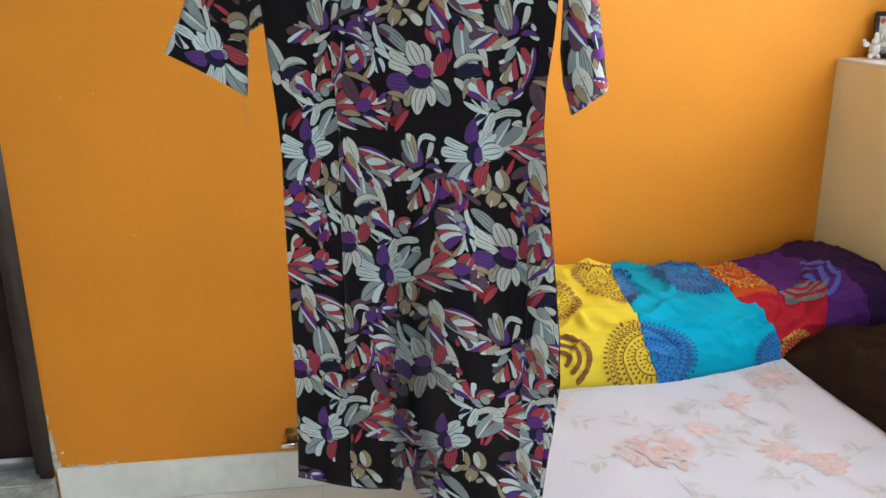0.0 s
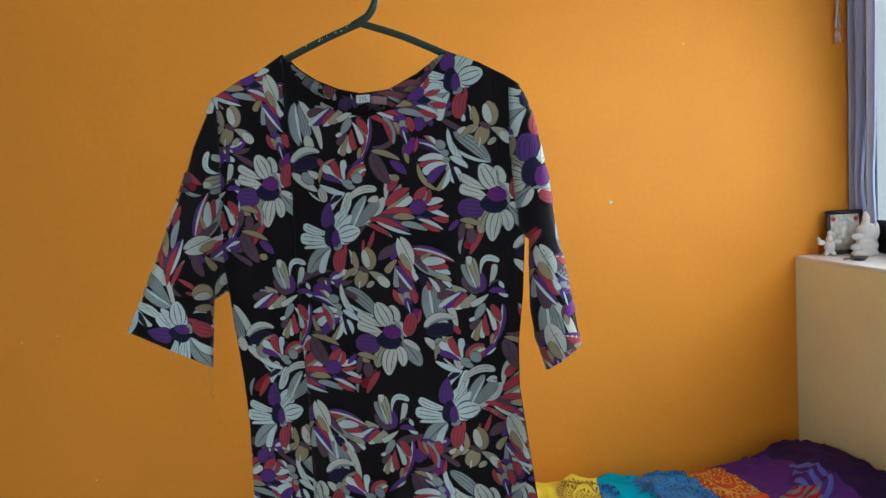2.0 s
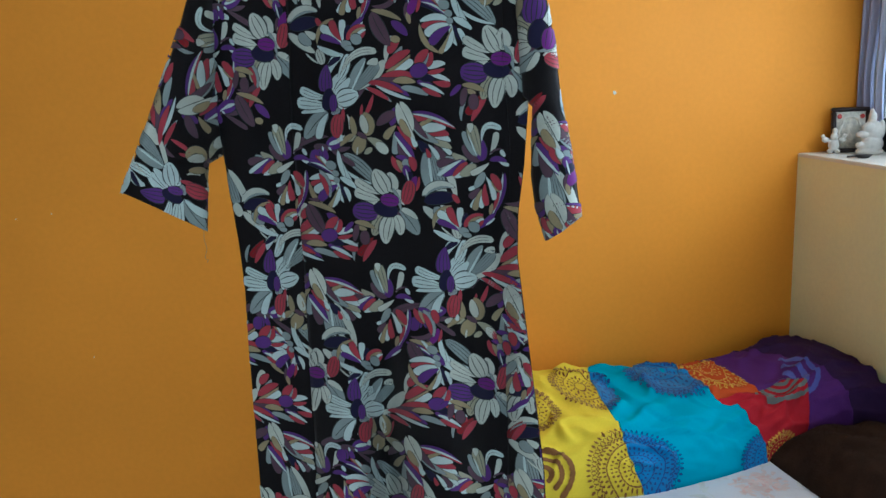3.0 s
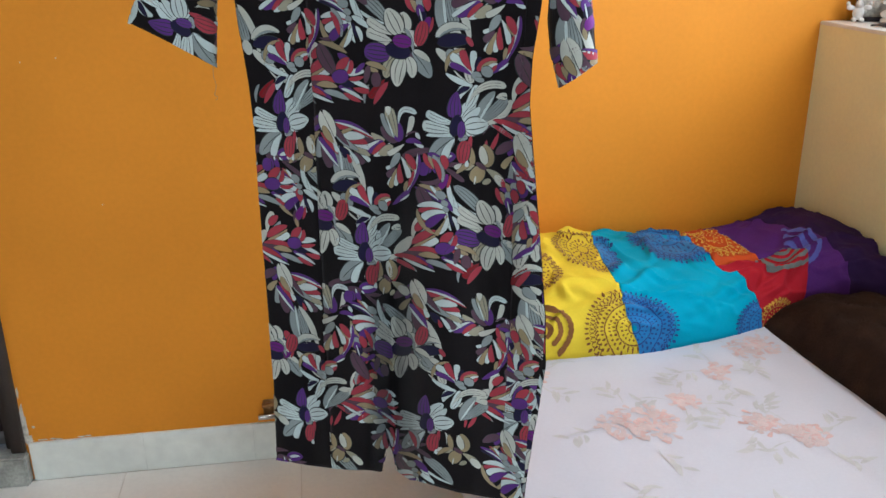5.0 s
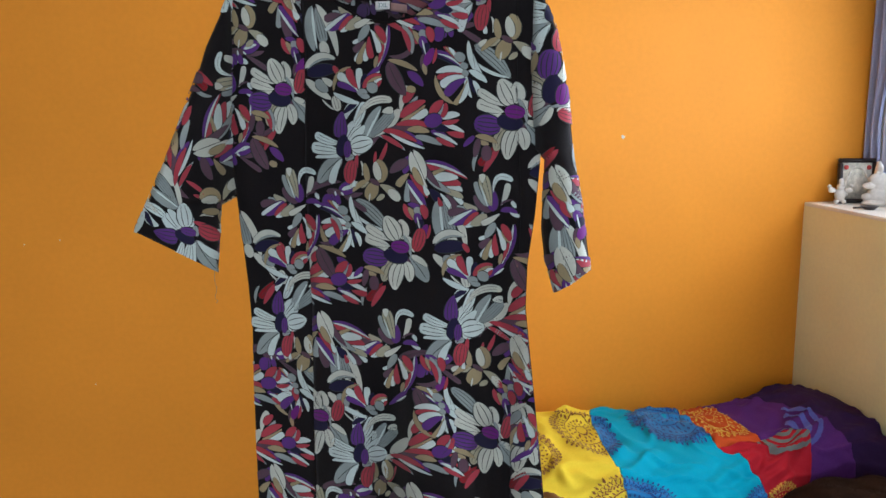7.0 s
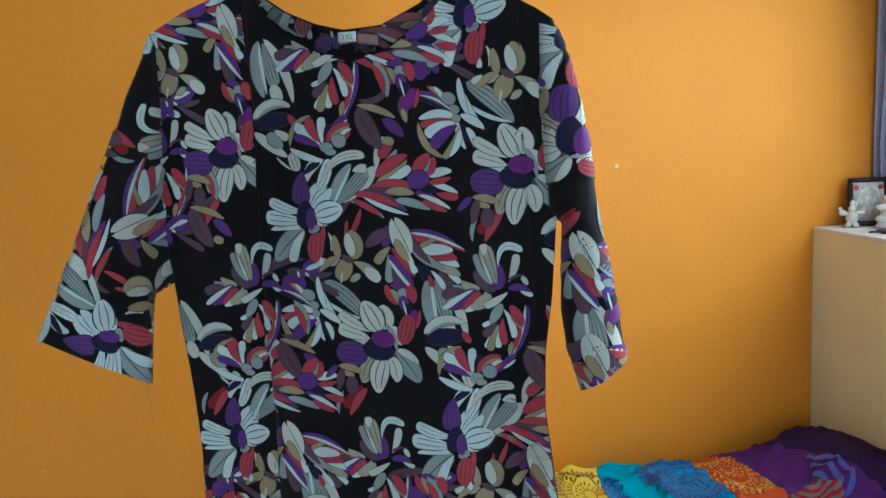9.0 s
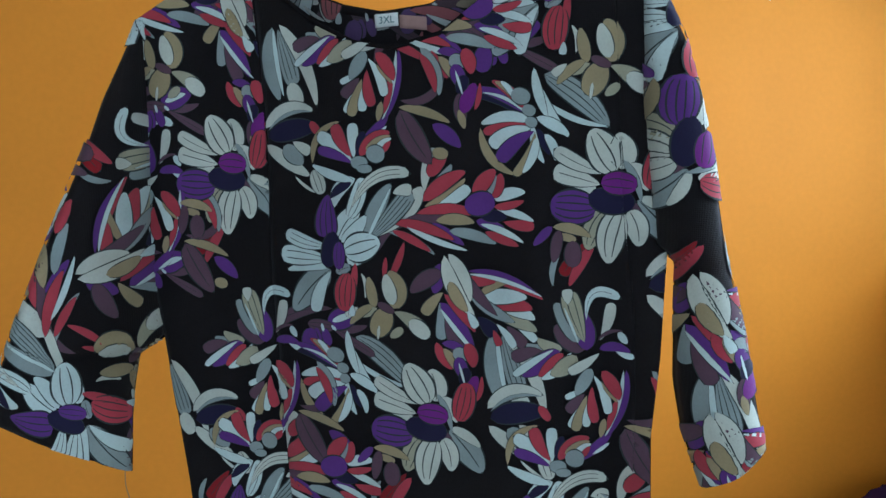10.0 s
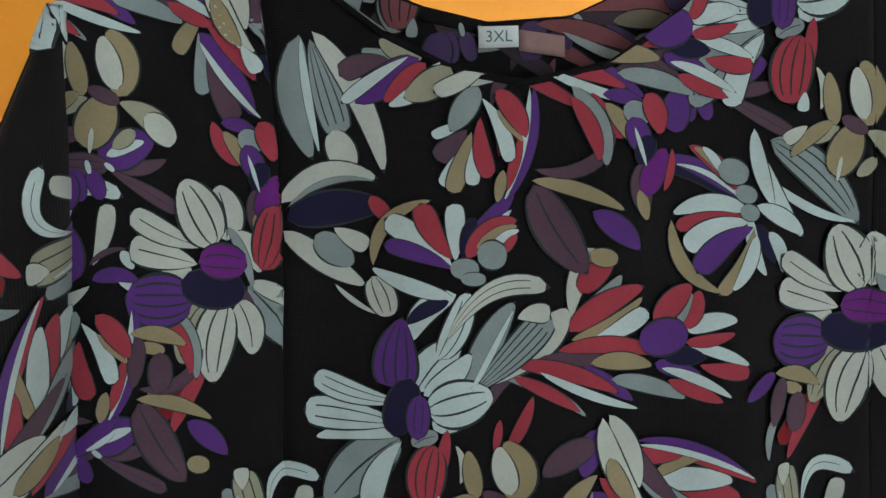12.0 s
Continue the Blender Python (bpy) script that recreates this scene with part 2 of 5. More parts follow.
def sheet(fn, nu, nv, thick=0.0008):
    """Cloth: a grid on fn(u, v) -> (place, normal) with a back side and closed edges."""
    bm = bmesh.new()
    grid = [[fn(i / nu, j / nv) for j in range(nv + 1)] for i in range(nu + 1)]
    top = [[bm.verts.new(p) for p, q in row] for row in grid]
    low = [[bm.verts.new(p - q * thick) for p, q in row] for row in grid]
    for i in range(nu):
        for j in range(nv):
            bm.faces.new((top[i][j], top[i + 1][j], top[i + 1][j + 1], top[i][j + 1]))
            bm.faces.new((low[i][j], low[i][j + 1], low[i + 1][j + 1], low[i + 1][j]))
    rim = [(i, 0) for i in range(nu)] + [(nu, j) for j in range(nv)] + [(i, nv) for i in range(nu, 0, -1)] + [(0, j) for j in range(nv, 0, -1)]
    for a, b in zip(rim, rim[1:] + rim[:1]):
        bm.faces.new((top[a[0]][a[1]], low[a[0]][a[1]], low[b[0]][b[1]], top[b[0]][b[1]]))
    return bm


def run(pairs):
    """A piecewise line through (x, y) pairs, kept as a fine table."""
    x0, x1 = pairs[0][0], pairs[-1][0]
    n = 800
    table = np.interp(np.linspace(x0, x1, n + 1), [p[0] for p in pairs], [p[1] for p in pairs]).tolist() + [pairs[-1][1]]
    step = n / (x1 - x0)

    def value(x):
        t = (x - x0) * step
        if t <= 0:
            return table[0]
        if t >= n:
            return table[n]
        i = int(t)
        return table[i] + (table[i + 1] - table[i]) * (t - i)
    return value


# ---------------------------------------------------------------- printed motifs
def petal(x, y, angle, length, width, colour, bend=0.0, shape="drop", veins=3):
    """One printed petal in millimetres: rows of (x, y) across it, its colour and its vein count."""
    rows, px, py, a = [], x, y, radians(angle)
    sway = 0.0 if shape == "full" else 0.20 * math.sin(3.7 * x + 1.9 * y + 0.13 * angle)
    n = 10
    for i in range(n + 1):
        t = i / n
        if shape == "drop":
            w = (t ** 0.95) * (1 - t) ** 0.30 * 1.58
        elif shape == "tip":
            w = (t ** 0.68) * (1 - t) ** 0.88 * 2.92
        elif shape == "leaf":
            w = (t ** 0.85) * (1 - t) ** 0.95 * 3.45
        else:
            w = (max(0.0, t * (1 - t)) * 4) ** 0.4
        w *= width / 2
        h = a + bend * (t - 0.3) + sway * math.sin(math.tau * t)
        rows.append([(px - math.sin(h) * w * k, py + math.cos(h) * w * k, k, t) for k in (-1, -0.5, 0, 0.5, 1)])
        px += math.cos(h) * length / n
        py += math.sin(h) * length / n
    return rows, colour, veins


P = petal


class Design:
    """A printed motif drawn on a fine grid (x across, y down, one step is unit millimetres) round a centre."""

    def __init__(self, cx, cy, unit=0.392):
        self.cx, self.cy, self.unit, self.petals = cx, cy, unit, []

    def add(self, x0, y0, x1, y1, width, colour, bow=0.0, shape="tip", veins=0):
        """A petal from one point to another; bow: how far its spine sags to the left of the way."""
        k, n, rows = self.unit, 12, []
        dx, dy = x1 - x0, y1 - y0
        far = max(1e-6, math.hypot(dx, dy))
        mx, my = (x0 + x1) / 2 + 2 * bow * dy / far, (y0 + y1) / 2 - 2 * bow * dx / far
        for i in range(n + 1):
            t = i / n
            if shape == "drop":
                w = (t ** 0.8) * (1 - t) ** 0.33 * 1.66
            elif shape == "bud":
                w = ((1 - t) ** 0.8) * t ** 0.33 * 1.66
            elif shape == "tip":
                w = (t ** 0.55) * (1 - t) ** 0.70 * 2.38
            elif shape == "leaf":
                w = (t ** 0.7) * (1 - t) ** 0.8 * 2.83
            else:
                w = (max(0.0, t * (1 - t)) * 4) ** 0.5
            w *= width / 2
            px = (1 - t) ** 2 * x0 + 2 * t * (1 - t) * mx + t * t * x1 - self.cx
            py = (1 - t) ** 2 * y0 + 2 * t * (1 - t) * my + t * t * y1 - self.cy
            hx, hy = (1 - t) * (mx - x0) + t * (x1 - mx), (1 - t) * (my - y0) + t * (y1 - my)
            h = max(1e-6, math.hypot(hx, hy))
            rows.append([((px + q * w * hy / h) * k, -(py - q * w * hx / h) * k, q, t) for q in (-1, -0.5, 0, 0.5, 1)])
        self.petals.append((rows, colour, veins))


def flower_a():
    d = Design(800, 667)
    p = d.add
    p(798, 695, 692, 802, 72, "grey", -8, "tip", 2)
    p(800, 700, 752, 804, 44, "white", -10, "drop", 1)
    p(795, 690, 680, 698, 26, "white", -6, "tip", 1)
    p(800, 672, 664, 655, 64, "white", 0, "drop", 3)
    p(802, 640, 682, 602, 48, "white", 9, "drop", 3)
    p(822, 625, 884, 545, 56, "white", 6, "tip", 2)
    p(832, 630, 898, 566, 36, "white", -6, "tip", 1)
    p(845, 682, 905, 656, 42, "white", 5, "tip", 1)
    p(836, 655, 932, 628, 76, "white", 0, "tip", 3)
    p(815, 706, 852, 690, 28, "grey", 4, "full", 2)
    p(864, 680, 852, 765, 20, "red", 0, "leaf", 1)
    p(846, 704, 832, 800, 60, "red", -6, "full", 4)
    p(850, 782, 846, 810, 22, "white", 0, "drop")
    p(798, 620, 808, 513, 74, "purple", 5, "bud", 4)
    p(816, 604, 790, 692, 48, "navy", 0, "full")
    p(827, 628, 822, 697, 34, "purple", 0, "full", 3)
    return d.petals


def flower_b():
    d = Design(535, 455)
    p = d.add
    p(580, 470, 657, 570, 72, "grey", 6, "tip", 2)
    p(585, 466, 656, 508, 28, "cream", 6, "tip")
    p(565, 465, 595, 522, 16, "mauve", 0, "leaf")
    p(512, 490, 468, 578, 58, "olive", -6, "tip", 3)
    p(562, 490, 580, 572, 52, "cream", 8, "tip", 2)
    p(545, 490, 518, 610, 70, "cream", -10, "tip", 3)
    p(492, 452, 398, 404, 38, "cream", -8, "tip", 1)
    p(502, 432, 393, 398, 58, "cream", 0, "drop", 2)
    p(512, 408, 398, 350, 46, "cream", 6, "drop", 2)
    p(552, 402, 540, 322, 64, "cream", -6, "tip", 2)
    p(535, 408, 482, 310, 80, "cream", 0, "tip", 3)
    p(560, 395, 602, 452, 42, "cream", 10, "tip", 1)
    p(555, 382, 588, 474, 18, "grey", 6, "tip")
    p(492, 480, 383, 470, 84, "purple", 4, "full", 5)
    p(604, 448, 630, 352, 60, "red", -4, "full", 4)
    p(472, 455, 578, 472, 62, "navy", -6, "full")
    p(503, 430, 582, 440, 56, "magenta", 4, "full", 3)
    p(388, 522, 478, 548, 26, "tan", 8, "leaf", 1)
    p(398, 540, 442, 552, 20, "tan", 0, "full")
    p(402, 528, 386, 602, 28, "mauve", 0, "tip")
    p(386, 520, 344, 562, 22, "purple", 0, "tip")
    p(432, 553, 430, 614, 44, "mauve", 0, "full")
    return d.petals


def red_petal():
    d = Design(1440, 617)
    p = d.add
    p(1362, 628, 1342, 708, 16, "grey", -10, "leaf")
    p(1428, 606, 1360, 684, 42, "maroon", 0, "drop", 2)
    p(1440, 616, 1378, 710, 28, "red", -4, "tip", 1)
    return d.petals


def leaf_spray():
    d = Design(633, 395)
    p = d.add
    p(650, 375, 787, 357, 54, "navy", 8, "tip")
    p(645, 352, 778, 318, 38, "cream", 26, "tip")
    p(652, 358, 775, 322, 9, "grey", 20, "leaf")
    p(765, 343, 790, 378, 24, "red", 0, "full")
    p(645, 392, 758, 472, 38, "cream", -4, "tip", 1)
    p(688, 398, 742, 442, 46, "grey", 0, "tip")
    p(715, 388, 762, 416, 36, "cream", 0, "drop")
    p(715, 470, 772, 514, 9, "cream", -4, "leaf")
    p(765, 458, 784, 518, 42, "cream", 2, "full", 3)
    return d.petals


def lily():
    d = Design(1353, 335)
    p = d.add
    p(1372, 238, 1514, 364, 56, "grey", 12, "tip", 4)
    p(1362, 288, 1512, 358, 15, "white", -14, "leaf")
    p(1360, 256, 1424, 378, 28, "white", -12, "leaf", 1)
    p(1352, 222, 1378, 335, 24, "white", -6, "leaf", 1)
    p(1352, 330, 1424, 374, 28, "white", 4, "leaf", 1)
    p(1352, 355, 1378, 414, 20, "navy", 0, "tip")
    p(1344, 348, 1366, 432, 20, "white", -8, "tip", 1)
    p(1368, 368, 1390, 428, 22, "white", 8, "tip")
    p(1222, 345, 1302, 454, 24, "tan", -22, "leaf")
    p(1348, 362, 1294, 457, 30, "tan", 10, "drop")
    p(1350, 372, 1314, 452, 22, "white", 8, "tip")
    p(1338, 332, 1214, 276, 34, "navy", -18, "tip")
    p(1336, 320, 1210, 256, 26, "purple", -10, "tip")
    p(1336, 326, 1228, 268, 9, "white", -12, "leaf")
    p(1330, 310, 1252, 243, 26, "red", -8, "tip")
    p(1312, 292, 1260, 246, 17, "tan", -6, "tip")
    p(1304, 284, 1274, 246, 15, "white", -4, "tip")
    p(1338, 336, 1222, 338, 30, "white", -12, "tip")
    p(1342, 346, 1226, 356, 30, "red", -4, "drop")
    p(1342, 352, 1242, 388, 48, "white", -8, "drop")
    p(1346, 360, 1262, 424, 48, "purple", -8, "drop")
    p(1298, 274, 1342, 290, 40, "grey", 0, "full")
    p(1322, 308, 1352, 320, 28, "grey", 0, "full")
    p(1328, 334, 1354, 346, 26, "grey", 0, "full")
    return d.petals


def trumpet():
    d = Design(952, 428)
    p = d.add
    p(912, 600, 982, 466, 48, "grey", 10, "tip", 1)
    p(914, 598, 1032, 486, 58, "grey", -4, "drop", 5)
    p(984, 492, 1033, 486, 38, "cream", 4, "drop")
    p(908, 604, 980, 476, 11, "white", 0, "leaf")
    p(868, 548, 908, 448, 42, "white", -6, "full", 3)
    p(878, 522, 1034, 448, 40, "cream", 36, "drop", 3)
    p(892, 452, 834, 522, 36, "white", -16, "tip", 1)
    p(882, 462, 828, 497, 22, "navy", -6, "tip")
    p(888, 456, 784, 414, 26, "white", 6, "leaf", 1)
    p(788, 412, 866, 318, 20, "tan", 26, "leaf")
    p(888, 412, 803, 344, 44, "white", -4, "drop")
    p(888, 416, 801, 380, 32, "purple", -4, "drop")
    p(888, 402, 850, 322, 40, "red", 6, "drop")
    p(892, 405, 894, 322, 36, "white", 0, "drop")
    p(902, 404, 922, 345, 22, "navy", 6, "drop")
    p(908, 402, 988, 350, 32, "red", 14, "tip")
    p(922, 388, 988, 358, 17, "tan", 6, "tip")
    p(946, 388, 990, 364, 15, "white", 4, "tip")
    p(962, 396, 986, 370, 16, "red", 0, "tip")
    p(884, 414, 926, 418, 34, "grey", 0, "full")
    p(922, 394, 970, 402, 46, "grey", 0, "full", 1)
    p(898, 430, 936, 432, 22, "grey", 0, "full")
    return d.petals


def bouquet():
    d = Design(1172, 538)
    p = d.add
    p(962, 636, 1064, 578, 24, "mauve", 30, "leaf")
    p(980, 588, 1102, 650, 20, "grey", 10, "leaf")
    p(998, 590, 1092, 642, 22, "red", 4, "leaf")
    p(984, 704, 1026, 616, 20, "red", -4, "leaf")
    p(978, 652, 970, 706, 14, "red", 0, "leaf")
    p(900, 606, 1068, 544, 24, "cream", -8, "leaf")
    p(998, 568, 1080, 488, 54, "cream", -6, "tip", 1)
    p(1084, 504, 1120, 402, 40, "cream", 10, "drop", 1)
    p(1096, 468, 1142, 418, 36, "red", 4, "tip")
    p(1098, 494, 1152, 440, 24, "grey", -6, "tip")
    p(1080, 524, 1186, 458, 38, "red", 8, "tip")
    p(1082, 536, 1184, 472, 22, "tan", -10, "tip")
    p(1112, 534, 1192, 492, 38, "white", -6, "drop")
    p(1028, 566, 1202, 576, 26, "mauve", 8, "leaf")
    p(1062, 552, 1222, 562, 28, "red", 14, "leaf")
    p(1098, 574, 1174, 628, 24, "purple", 0, "leaf")
    p(998, 570, 1152, 616, 28, "red", 10, "leaf")
    p(1036, 582, 1184, 640, 16, "white", -6, "leaf")
    p(1108, 570, 1202, 576, 30, "tan", 6, "leaf")
    p(1138, 594, 1252, 626, 28, "grey", 6, "tip")
    p(1224, 598, 1302, 632, 24, "red", 0, "leaf")
    p(1204, 572, 1272, 592, 26, "purple", 0, "tip")
    p(1214, 580, 1314, 626, 17, "white", 6, "leaf")
    p(1268, 576, 1338, 586, 34, "red", -4, "drop")
    p(1254, 548, 1338, 578, 20, "white", 4, "leaf")
    p(1214, 558, 1278, 566, 30, "navy", 0, "tip")
    p(1248, 542, 1318, 530, 20, "red", -4, "tip")
    p(1248, 526, 1322, 512, 30, "white", 6, "tip")
    p(1244, 522, 1266, 466, 32, "red", -4, "tip")
    p(1234, 522, 1256, 470, 15, "grey", 0, "tip")
    p(1203, 514, 1256, 458, 40, "red", 4, "tip")
    p(1178, 540, 1252, 526, 60, "purple", 0, "full")
    return d.petals


def droop():
    d = Design(1141, 675)
    p = d.add
    p(1124, 670, 1100, 742, 40, "purple", 0, "tip")
    p(1122, 690, 1042, 740, 42, "mauve", -6, "tip", 1)
    p(1122, 738, 1072, 792, 38, "tan", -4, "drop")
    p(1112, 762, 1110, 852, 38, "grey", 4, "drop")
    p(1125, 788, 1164, 892, 46, "mauve", -4, "drop")
    p(1114, 762, 1192, 884, 38, "purple", 6, "tip")
    p(1112, 774, 1202, 888, 13, "white", -4, "leaf")
    p(1124, 742, 1198, 834, 28, "red", 4, "leaf")
    p(1204, 796, 1246, 838, 46, "navy", 0, "drop")
    p(1240, 826, 1254, 864, 24, "red", 0, "drop")
    p(1272, 816, 1312, 864, 38, "mauve", 0, "drop")
    p(1248, 812, 1288, 868, 26, "white", 4, "drop")
    p(1288, 812, 1338, 852, 26, "white", 4, "drop")
    p(1252, 790, 1342, 828, 34, "olive", 4, "tip")
    p(1272, 782, 1338, 802, 30, "white", 8, "tip")
    p(1238, 772, 1334, 778, 38, "red", 10, "tip")
    p(1212, 754, 1324, 750, 40, "white", 4, "tip")
    p(1258, 718, 1358, 756, 20, "red", 8, "leaf")
    p(1212, 746, 1284, 714, 20, "tan", 6, "tip")
    p(1184, 718, 1254, 714, 34, "red", 6, "tip")
    p(1184, 690, 1348, 746, 16, "purple", 18, "leaf")
    p(1184, 696, 1358, 751, 11, "white", 11, "leaf")
    p(1188, 744, 1294, 808, 32, "grey", -4, "leaf")
    p(1150, 662, 1254, 794, 30, "mauve", -6, "leaf")
    p(1140, 648, 1188, 764, 38, "cream", 10, "leaf", 1)
    p(1130, 652, 1200, 796, 42, "cream", -16, "leaf", 1)
    p(1140, 712, 1182, 784, 32, "tan", -6, "tip")
    p(1180, 782, 1202, 822, 28, "white", 0, "drop")
    return d.petals


def hanging_bell():
    d = Design(672, 80)
    p = d.add
    p(680, 78, 716, 218, 58, "grey", 0, "drop", 4)
    p(666, 72, 676, 250, 46, "grey", -16, "tip")
    p(668, 74, 686, 242, 14, "white", -4, "leaf")
    p(684, 68, 772, 272, 36, "cream", 18, "tip", 1)
    p(704, 208, 728, 266, 46, "cream", 0, "full")
    return d.petals


def tall_lily():
    d = Design(1085, 598, 0.52)
    p = d.add
    p(1060, 600, 1003, 558, 46, "mauve", 0, "tip")
    p(1063, 602, 1054, 533, 40, "purple", 0, "tip")
    p(1047, 588, 1004, 518, 38, "grey", -4, "tip", 1)
    p(1058, 588, 1030, 498, 46, "olive", 2, "drop", 3)
    p(1030, 522, 1029, 495, 26, "cream", 0, "drop")
    p(1047, 590, 1022, 525, 6, "white", 0, "leaf")
    p(1062, 550, 1124, 514, 24, "white", 32, "drop", 2)
    p(1086, 584, 1106, 518, 26, "cream", -4, "drop")
    p(1082, 584, 1124, 568, 7, "mauve", 6, "leaf")
    p(1084, 600, 1136, 606, 18, "purple", 8, "tip")
    p(1112, 603, 1142, 612, 14, "white", -2, "drop")
    p(1117, 570, 1130, 590, 14, "white", 0, "tip")
    p(1012, 599, 953, 588, 26, "grey", 8, "tip", 1)
    p(1017, 597, 973, 578, 22, "olive", 6, "tip")
    p(982, 600, 928, 616, 30, "mauve", -4, "drop")
    p(1012, 600, 943, 646, 34, "purple", 0, "tip")
    p(1002, 598, 928, 646, 18, "white", -2, "drop")
    p(1018, 605, 973, 646, 22, "red", 0, "tip")
    p(1032, 604, 976, 650, 20, "white", 8, "leaf")
    p(1042, 610, 993, 642, 32, "olive", 4, "tip")
    low = Design(948, 101)
    q = low.add
    q(1000, 284, 1072, 412, 62, "mauve", -6, "tip", 2)
    q(998, 278, 1122, 322, 24, "tan", 8, "leaf")
    q(1078, 322, 1142, 378, 36, "purple", 4, "leaf")
    q(1074, 384, 1112, 391, 30, "tan", 0, "full")
    q(1112, 215, 1002, 262, 22, "mauve", 26, "leaf")
    q(1058, 148, 1098, 262, 30, "grey", 14, "leaf")
    q(1056, 162, 1090, 254, 24, "red", 8, "leaf")
    q(972, 292, 886, 364, 26, "purple", 4, "leaf")
    q(966, 318, 922, 348, 10, "white", 2, "leaf")
    q(1006, 148, 963, 304, 22, "purple", 12, "leaf")
    q(1000, 148, 954, 308, 12, "white", 10, "leaf")
    q(986, 216, 960, 292, 18, "red", 0, "leaf")
    q(956, 262, 944, 308, 20, "tan", 0, "leaf")
    q(906, 205, 862, 247, 36, "mauve", 0, "drop")
    q(906, 194, 858, 214, 20, "white", 0, "drop")
    q(908, 222, 866, 284, 27, "white", 0, "drop")
    q(912, 208, 878, 294, 34, "tan", 0, "drop")
    q(916, 222, 907, 284, 29, "white", 0, "drop")
    q(926, 188, 935, 274, 36, "red", -6, "drop")
    q(930, 162, 966, 254, 32, "white", 8, "drop")
    q(950, 178, 988, 224, 13, "tan", 0, "leaf")
    q(950, 152, 992, 218, 34, "red", 6, "tip")
    q(926, 146, 883, 208, 36, "grey", 0, "tip")
    q(946, 110, 866, 154, 32, "cream", 4, "drop", 1)
    d.petals += low.petals
    return d.petals


def iris():
    d = Design(958, 795)
    p = d.add
    p(892, 762, 885, 702, 13, "cream", -8, "leaf")
    p(916, 786, 903, 709, 30, "tan", 0, "tip", 1)
    p(922, 786, 848, 790, 26, "olive", 10, "tip", 1)
    p(912, 780, 848, 828, 24, "tan", -6, "tip")
    p(872, 784, 840, 806, 26, "cream", 0, "drop")
    p(962, 788, 954, 696, 54, "tan", -18, "tip", 1)
    p(966, 778, 948, 703, 38, "cream", 2, "tip", 1)
    p(965, 795, 1042, 852, 50, "olive", 8, "drop", 1)
    p(1000, 818, 1047, 857, 42, "cream", 4, "full")
    p(986, 834, 952, 857, 24, "olive", 0, "tip")
    p(946, 784, 908, 852, 62, "tan", 6, "full")
    p(926, 828, 920, 864, 9, "cream", 0, "tip")
    p(924, 774, 968, 796, 22, "mauve", 0, "full", 1)
    return d.petals


def violet():
    d = Design(1254, 164)
    p = d.add
    p(1276, 100, 1118, 140, 42, "mauve", -14, "drop", 2)
    p(1275, 150, 1382, 216, 28, "mauve", 0, "drop", 2)
    p(1280, 145, 1366, 140, 22, "mauve", -8, "leaf")
    p(1264, 142, 1348, 114, 58, "purple", 6, "tip")
    p(1274, 132, 1332, 114, 18, "white", 2, "tip")
    p(1208, 138, 1278, 146, 34, "mauve", 0, "full", 3)
    p(1230, 148, 1236, 194, 24, "purple", 0, "full")
    p(1250, 148, 1264, 192, 26, "purple", 0, "full")
    p(1216, 148, 1208, 208, 48, "purple", 0, "full")
    p(1246, 136, 1250, 156, 9, "white", 0, "full")
    p(1271, 141, 1284, 153, 9, "white", 0, "full")
    return d.petals


def sprig():
    d = Design(574, 270)
    p = d.add
    p(584, 300, 590, 378, 32, "mauve", -4, "leaf")
    p(580, 338, 591, 382, 20, "tan", 0, "leaf")
    p(590, 348, 622, 282, 38, "magenta", 4, "tip")
    p(616, 342, 631, 282, 14, "red", -4, "leaf")
    p(524, 203, 562, 268, 28, "red", -6, "leaf")
    p(538, 206, 594, 222, 22, "purple", 4, "leaf")
    p(540, 218, 578, 280, 25, "tan", 4, "leaf")
    p(564, 224, 602, 242, 36, "grey", 0, "tip")
    p(574, 238, 592, 294, 36, "purple", 0, "tip")
    p(600, 264, 580, 304, 30, "navy", 0, "tip")
    p(577, 252, 591, 308, 7, "white", 0, "leaf")
    p(595, 207, 612, 264, 36, "red", 6, "tip")
    return d.petals


MOTIFS = {
    "flower_a": (flower_a, 3), "flower_b": (flower_b, 3), "red_petal": (red_petal, 2), "leaf_spray": (leaf_spray, 2), "lily": (lily, 1), "trumpet": (trumpet, 4), "bouquet": (bouquet, 0),
    "droop": (droop, 2), "hanging_bell": (hanging_bell, 1), "tall_lily": (tall_lily, 0), "iris": (iris, 2), "violet": (violet, 1), "sprig": (sprig, 3),
}
SIZE = 0.93


